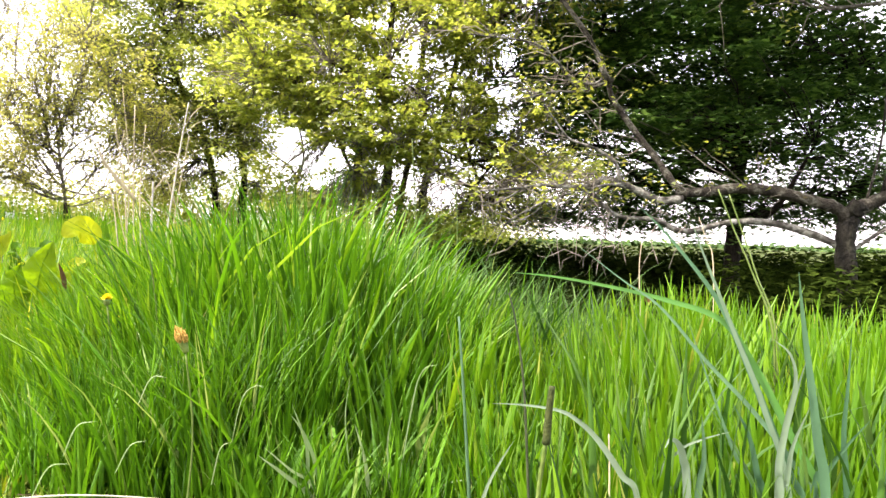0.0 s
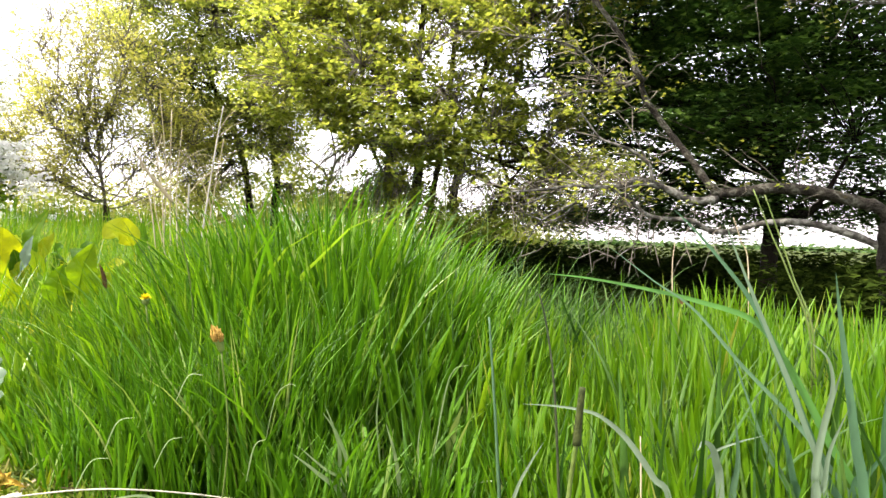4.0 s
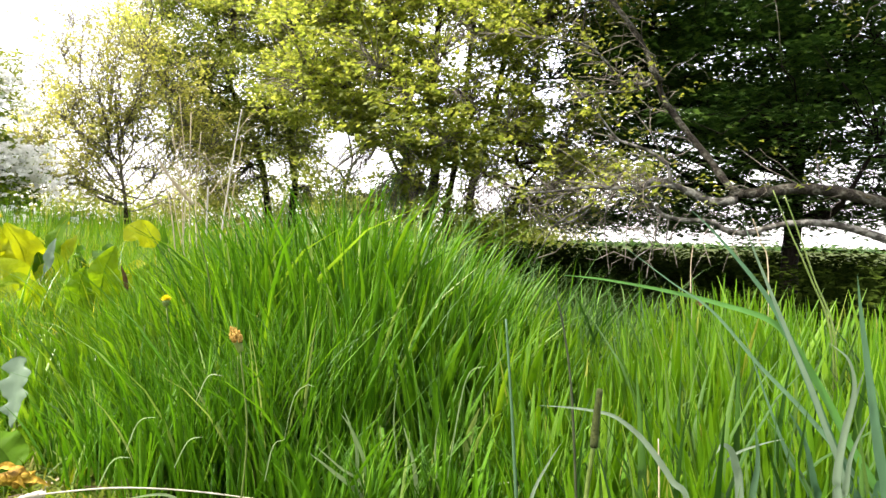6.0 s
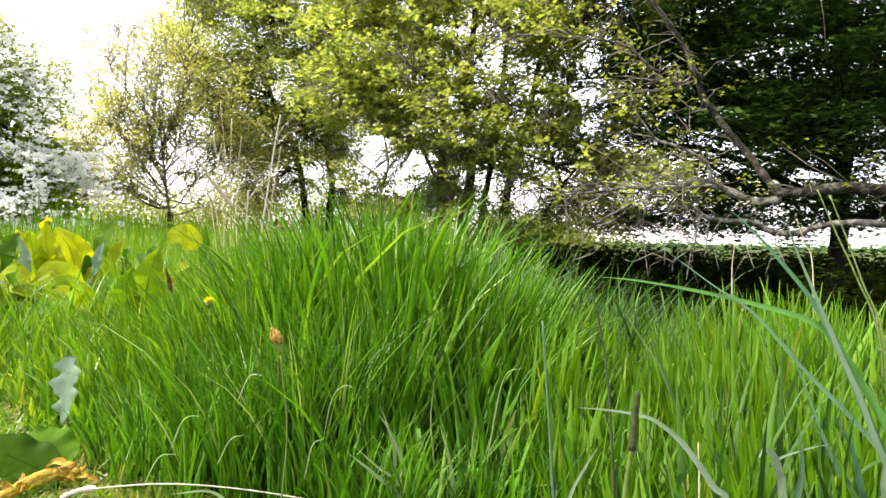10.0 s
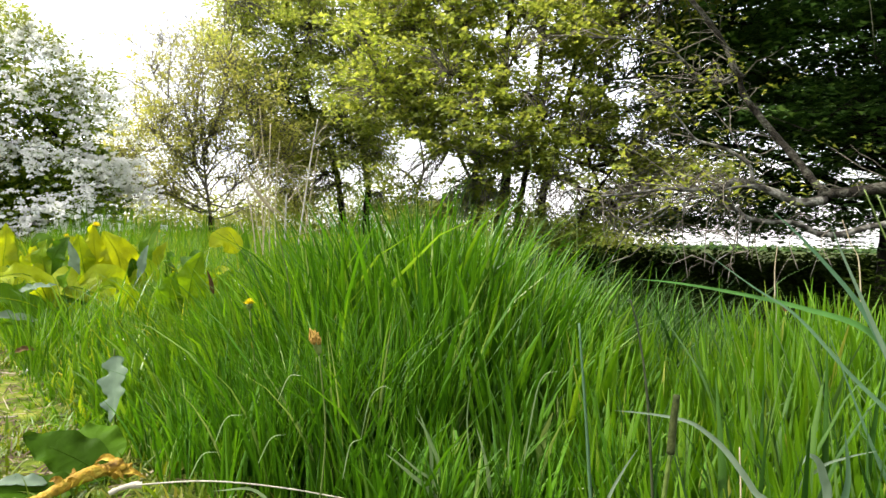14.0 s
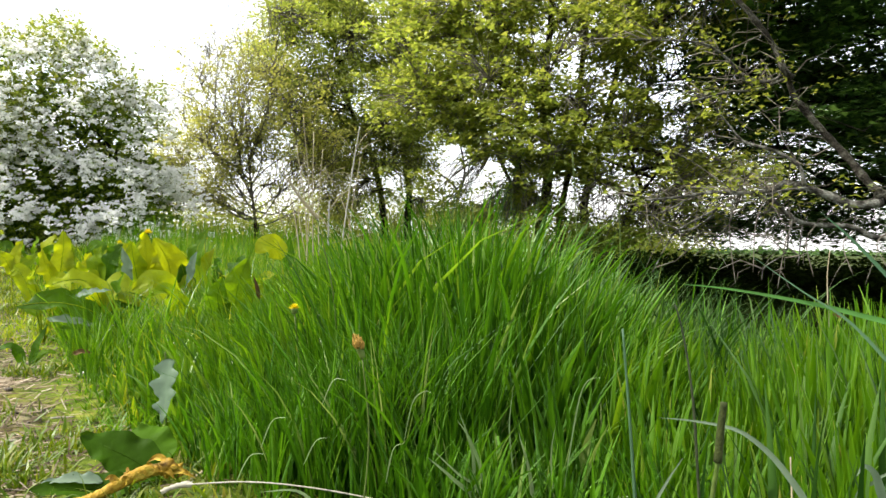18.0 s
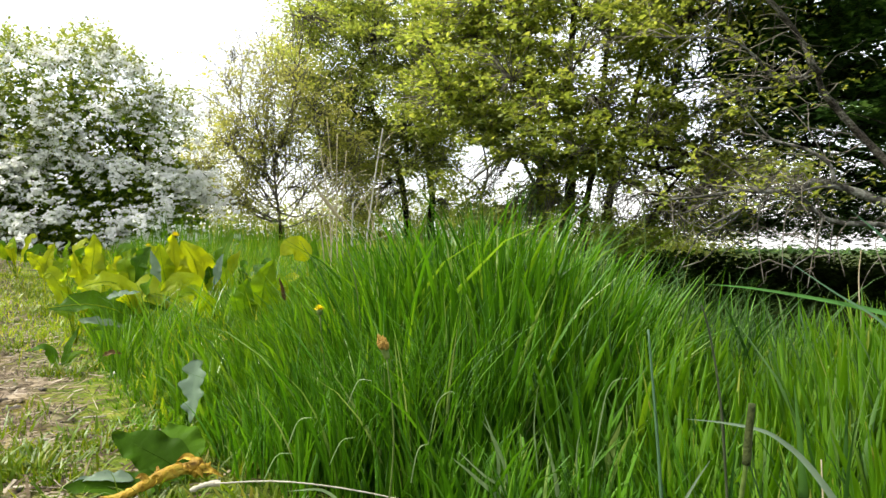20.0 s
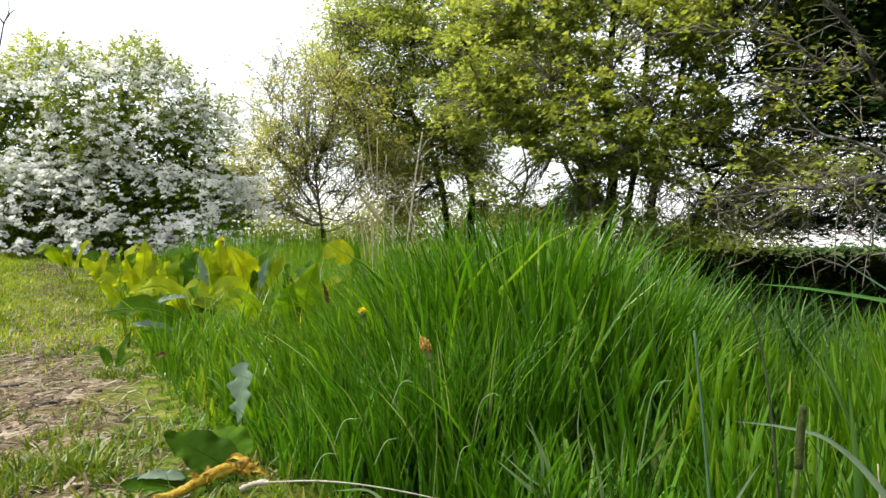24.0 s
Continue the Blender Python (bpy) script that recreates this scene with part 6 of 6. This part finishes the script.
def dry_stalks():
    rng = np.random.default_rng(71)
    base = at(-5.0, 3.9)
    root = thing("dry_stalks", base, "cluster of dry straw-coloured dead plant stalks", "dead plant")
    for rows, r in ((((-6.0, -.06), (-6.3, .05), (-7.1, .143)), .0045), (((-5.5, -.06), (-5.7, .05), (-5.7, .165)), .0045), (((-4.4, -.06), (-4.35, .0), (-4.3, .063)), .009), (((-3.6, -.06), (-2.5, .093), (-1.8, .176)), .0055),
                    (((-3.2, -.06), (-2.3, .06), (-1.7, .13)), .004), (((-6.5, -.06), (-7.1, .032), (-8.3, .117)), .004), (((-1.6, -.03), (-3.1, .058), (-4.7, .112)), .004), (((-6.2, -.06), (-6.0, .07), (-6.6, .19)), .0035),
                    (((-5.0, -.06), (-5.2, .05), (-4.9, .14)), .0035), (((-5.8, -.05), (-6.9, .05), (-6.4, .13)), .003), (((-4.0, .0), (-2.0, .010), (-0.4, .018)), .003), (((-6.8, -.05), (-7.6, .0), (-8.8, .06)), .0035)):
        d = 3.9 + rng.uniform(-.15, .15)
        ln = line_at(rows, d)
        st = part("stalk", shifted(tube(ln, r, r * .55, 6, 6, .05, int(rng.integers(99))), base), STRAW_PALE if r > .005 else STRAW, root)
        c = curve_through(ln, 8)
        for i in range(3):
            p = c[int(rng.uniform(.45, .95) * (len(c) - 1))]
            o = np.array([rng.uniform(-.16, .16), rng.uniform(-.05, .05), rng.uniform(.02, .14)])
            part("side_stalk", shifted(tube([p, p + o * .5 + np.array([0, 0, .02]), p + o], r * .45, r * .2, 4, 3), base), STRAW, st)


def lying_things():
    # crumpled orange stalk at the path's edge
    base = at(-19, 1.28)
    root = thing("rotten_stalk", base, "crumpled rotting orange-yellow stalk lying at the path's edge", "debris")
    p = [at(-23.8, 1.19, .030), at(-22.2, 1.20, .034), at(-20.3, 1.22, .042), at(-18.5, 1.24, .050), at(-17.4, 1.25, .052), at(-16.5, 1.245, .046)]
    rng = np.random.default_rng(17)
    strands = [tube([q + Vector((0, rng.uniform(-.004, .004), rng.uniform(-.004, .004))) for q in p], .0070, .0100, 7, 8, .05, 11 + k) for k in range(3)]
    part("stalk", shifted(joined(strands), base), ORANGE, root)
    for k in range(9):
        a = np.array(p[2 + k % 4]) + rng.normal(0, .008, 3) * np.array([1.5, .6, .6]) + np.array([0, -.006, .006])
        e = a + rng.normal(0, 1, 3) * np.array([.020, .008, .010])
        part("torn_strip", shifted(ribbon([a, (a + e) / 2 + np.array([0, -.004, .008]), e], .012, (0, -1, .6), 4, .4), base), ORANGE, root)
    for bb, z, r in ((-17.0, .056, .011), (-16.4, .046, .010), (-17.8, .054, .007)):
        q = at(bb, 1.245, z)
        part("crumpled_end", shifted(tube([q - Vector((.012, 0, .006)), q, q + Vector((.010, .004, .004)), q + Vector((.016, 0, -.008))], r * .7, r * .8, 8, 4, .22, int(-bb * 10)), base), ORANGE, root)
    # long pale dead stem with a woolly end
    base = at(-15.5, 1.2)
    root = thing("dead_flower_stalk", base, "long pale dead stem with a woolly end in the grass", "dead plant")
    part("stem", shifted(tube(line_at(((-15.3, -.345), (-10.9, -.349), (-6.6, -.360), (-1.2, -.380), (4, -.405), (8, -.45)), 1.06, .97), .0013, .0010, 6, 8, .05, 3), base), STRAW_PALE, root)
    part("woolly_end", shifted(tube(line_at(((-17.2, -.352), (-16.4, -.347), (-15.5, -.345), (-14.9, -.346)), 1.065), .0035, .005, 9, 5, .12, 4), base), STRAW_PALE, root)
    # sticks on the path
    for rows, d, r, mat, lab in ((((-36, -.172), (-34, -.164), (-32.2, -.160)), 2.65, .009, STICK, "short dark stick lying on the path"), (((-29.0, -.197), (-30.2, -.222)), 2.1, .005, STICK, "thin dark stick lying on the path"),
                                 (((-28.7, -.238), (-27.0, -.251)), 1.78, .004, STRAW_PALE, "pale split twig lying on the path"), (((-31.5, -.20), (-29.8, -.196)), 2.2, .006, STICK, "short dark stick lying on the path"), (((-25.0, -.222), (-23.4, -.235)), 1.95, .0025, STRAW_PALE, "pale dead stalk lying on the path")):
        ln = [at(bb, d, float(ground_z(d * math.sin(radians(bb)), d * math.cos(radians(bb)))) + r * .8) for bb, sl in rows]
        root = thing("stick", ln[0], lab, "stick", "sticks on the path")
        part("wood", shifted(tube(ln, r, r * .6, 7, 6, .12, int(d * 100)), ln[0]), mat, root)
    # dead brown leaves
    for rows, d, w in ((((-9.9, -.085), (-10.1, -.066), (-10.4, -.050)), 1.75, .010), (((-23.7, -.154), (-23.0, -.150), (-22.3, -.153)), 2.35, .016), (((19.0, -.195), (19.6, -.18)), 1.3, .016), (((2.5, -.30), (3.4, -.31)), 1.12, .02), (((36.3, -.085), (36.6, -.075)), 1.4, .014)):
        ln = line_at(rows, d)
        root = thing("dead_leaf", ln[0], "curled brown dead leaf caught in the grass", "leaf", "dead leaves")
        part("blade", shifted(leaf_mesh(ln, w, .15, (0, -1, .6), int(d * 50), 0, 1, .5)[:2], ln[0]), LEAF_BROWN, root)


def path_litter():
    """Chopped dead grass, crumbs and pebbles on the bare path."""
    rng = np.random.default_rng(81)
    n = 12000
    y = rng.uniform(.9, 6.0, n) ** 1.0
    off = rng.normal(0, .23, n)
    x = -0.56 * y - PATH_X + off
    z = ground_z(x, y) + rng.uniform(.002, .008, n)
    ln = rng.triangular(.006, .016, .09, n)
    a = rng.uniform(0, np.pi, n)
    w = rng.uniform(.0012, .0030, n)
    dz = rng.normal(0, .12, n)
    dirv = np.stack([np.cos(a), np.sin(a), dz], -1) * (ln * .5)[:, None]
    sd = np.stack([-np.sin(a), np.cos(a), np.full(n, .3)], -1) * w[:, None]
    c = np.stack([x, y, z + np.abs(dz) * ln * .5], -1)
    v = np.stack([c - dirv - sd, c + dirv - sd, c + dirv + sd, c - dirv + sd], 1).reshape(-1, 3)
    q = np.arange(n * 4).reshape(-1, 4)
    tagged(part("dead_grass_litter", (v, q), LITTER, smooth=False), "chopped dead grass strewn on the bare path", "litter", kind="stuff")
    m = 700
    y = rng.uniform(.9, 6.0, m)
    x = -0.56 * y - PATH_X + rng.normal(0, .2, m)
    r = rng.triangular(.002, .004, .014, m)
    octa = np.array([(1, 0, 0), (0, 1, 0), (-1, 0, 0), (0, -1, 0), (0, 0, .7), (0, 0, -.7), (.6, .6, .3), (-.6, .6, .3), (-.6, -.6, .3), (.6, -.6, .3)], float)
    faces = np.array([(0, 6, 4), (6, 1, 4), (1, 7, 4), (7, 2, 4), (2, 8, 4), (8, 3, 4), (3, 9, 4), (9, 0, 4), (0, 1, 6), (1, 2, 7), (2, 3, 8), (3, 0, 9), (0, 5, 1), (1, 5, 2), (2, 5, 3), (3, 5, 0)])
    sc = r[:, None] * rng.uniform(.6, 1.3, (m, 3))
    v = (octa[None] * (1 + rng.normal(0, .12, (m, 10, 1)))) * sc[:, None] + np.stack([x, y, ground_z(x, y) + r * .25], -1)[:, None]
    f = (faces[None] + (np.arange(m) * 10)[:, None, None]).reshape(-1, 3)
    tagged(part("pebbles", (v.reshape(-1, 3), f), STONE), "small stones and crumbs of earth on the path", "stones", kind="stuff")


LITTER = leafy("litter_straw", [(0.0, (0.03, 0.02, 0.011)), (0.45, (0.12, 0.09, 0.05)), (0.85, (0.28, 0.23, 0.15)), (1.0, (0.38, 0.34, 0.26))], 0.1, 0.1, 0.5, 8.0, 0.3)
dock_plants()
flowers()
foxtail()
near_blades()
dry_stalks()
lying_things()
path_litter()
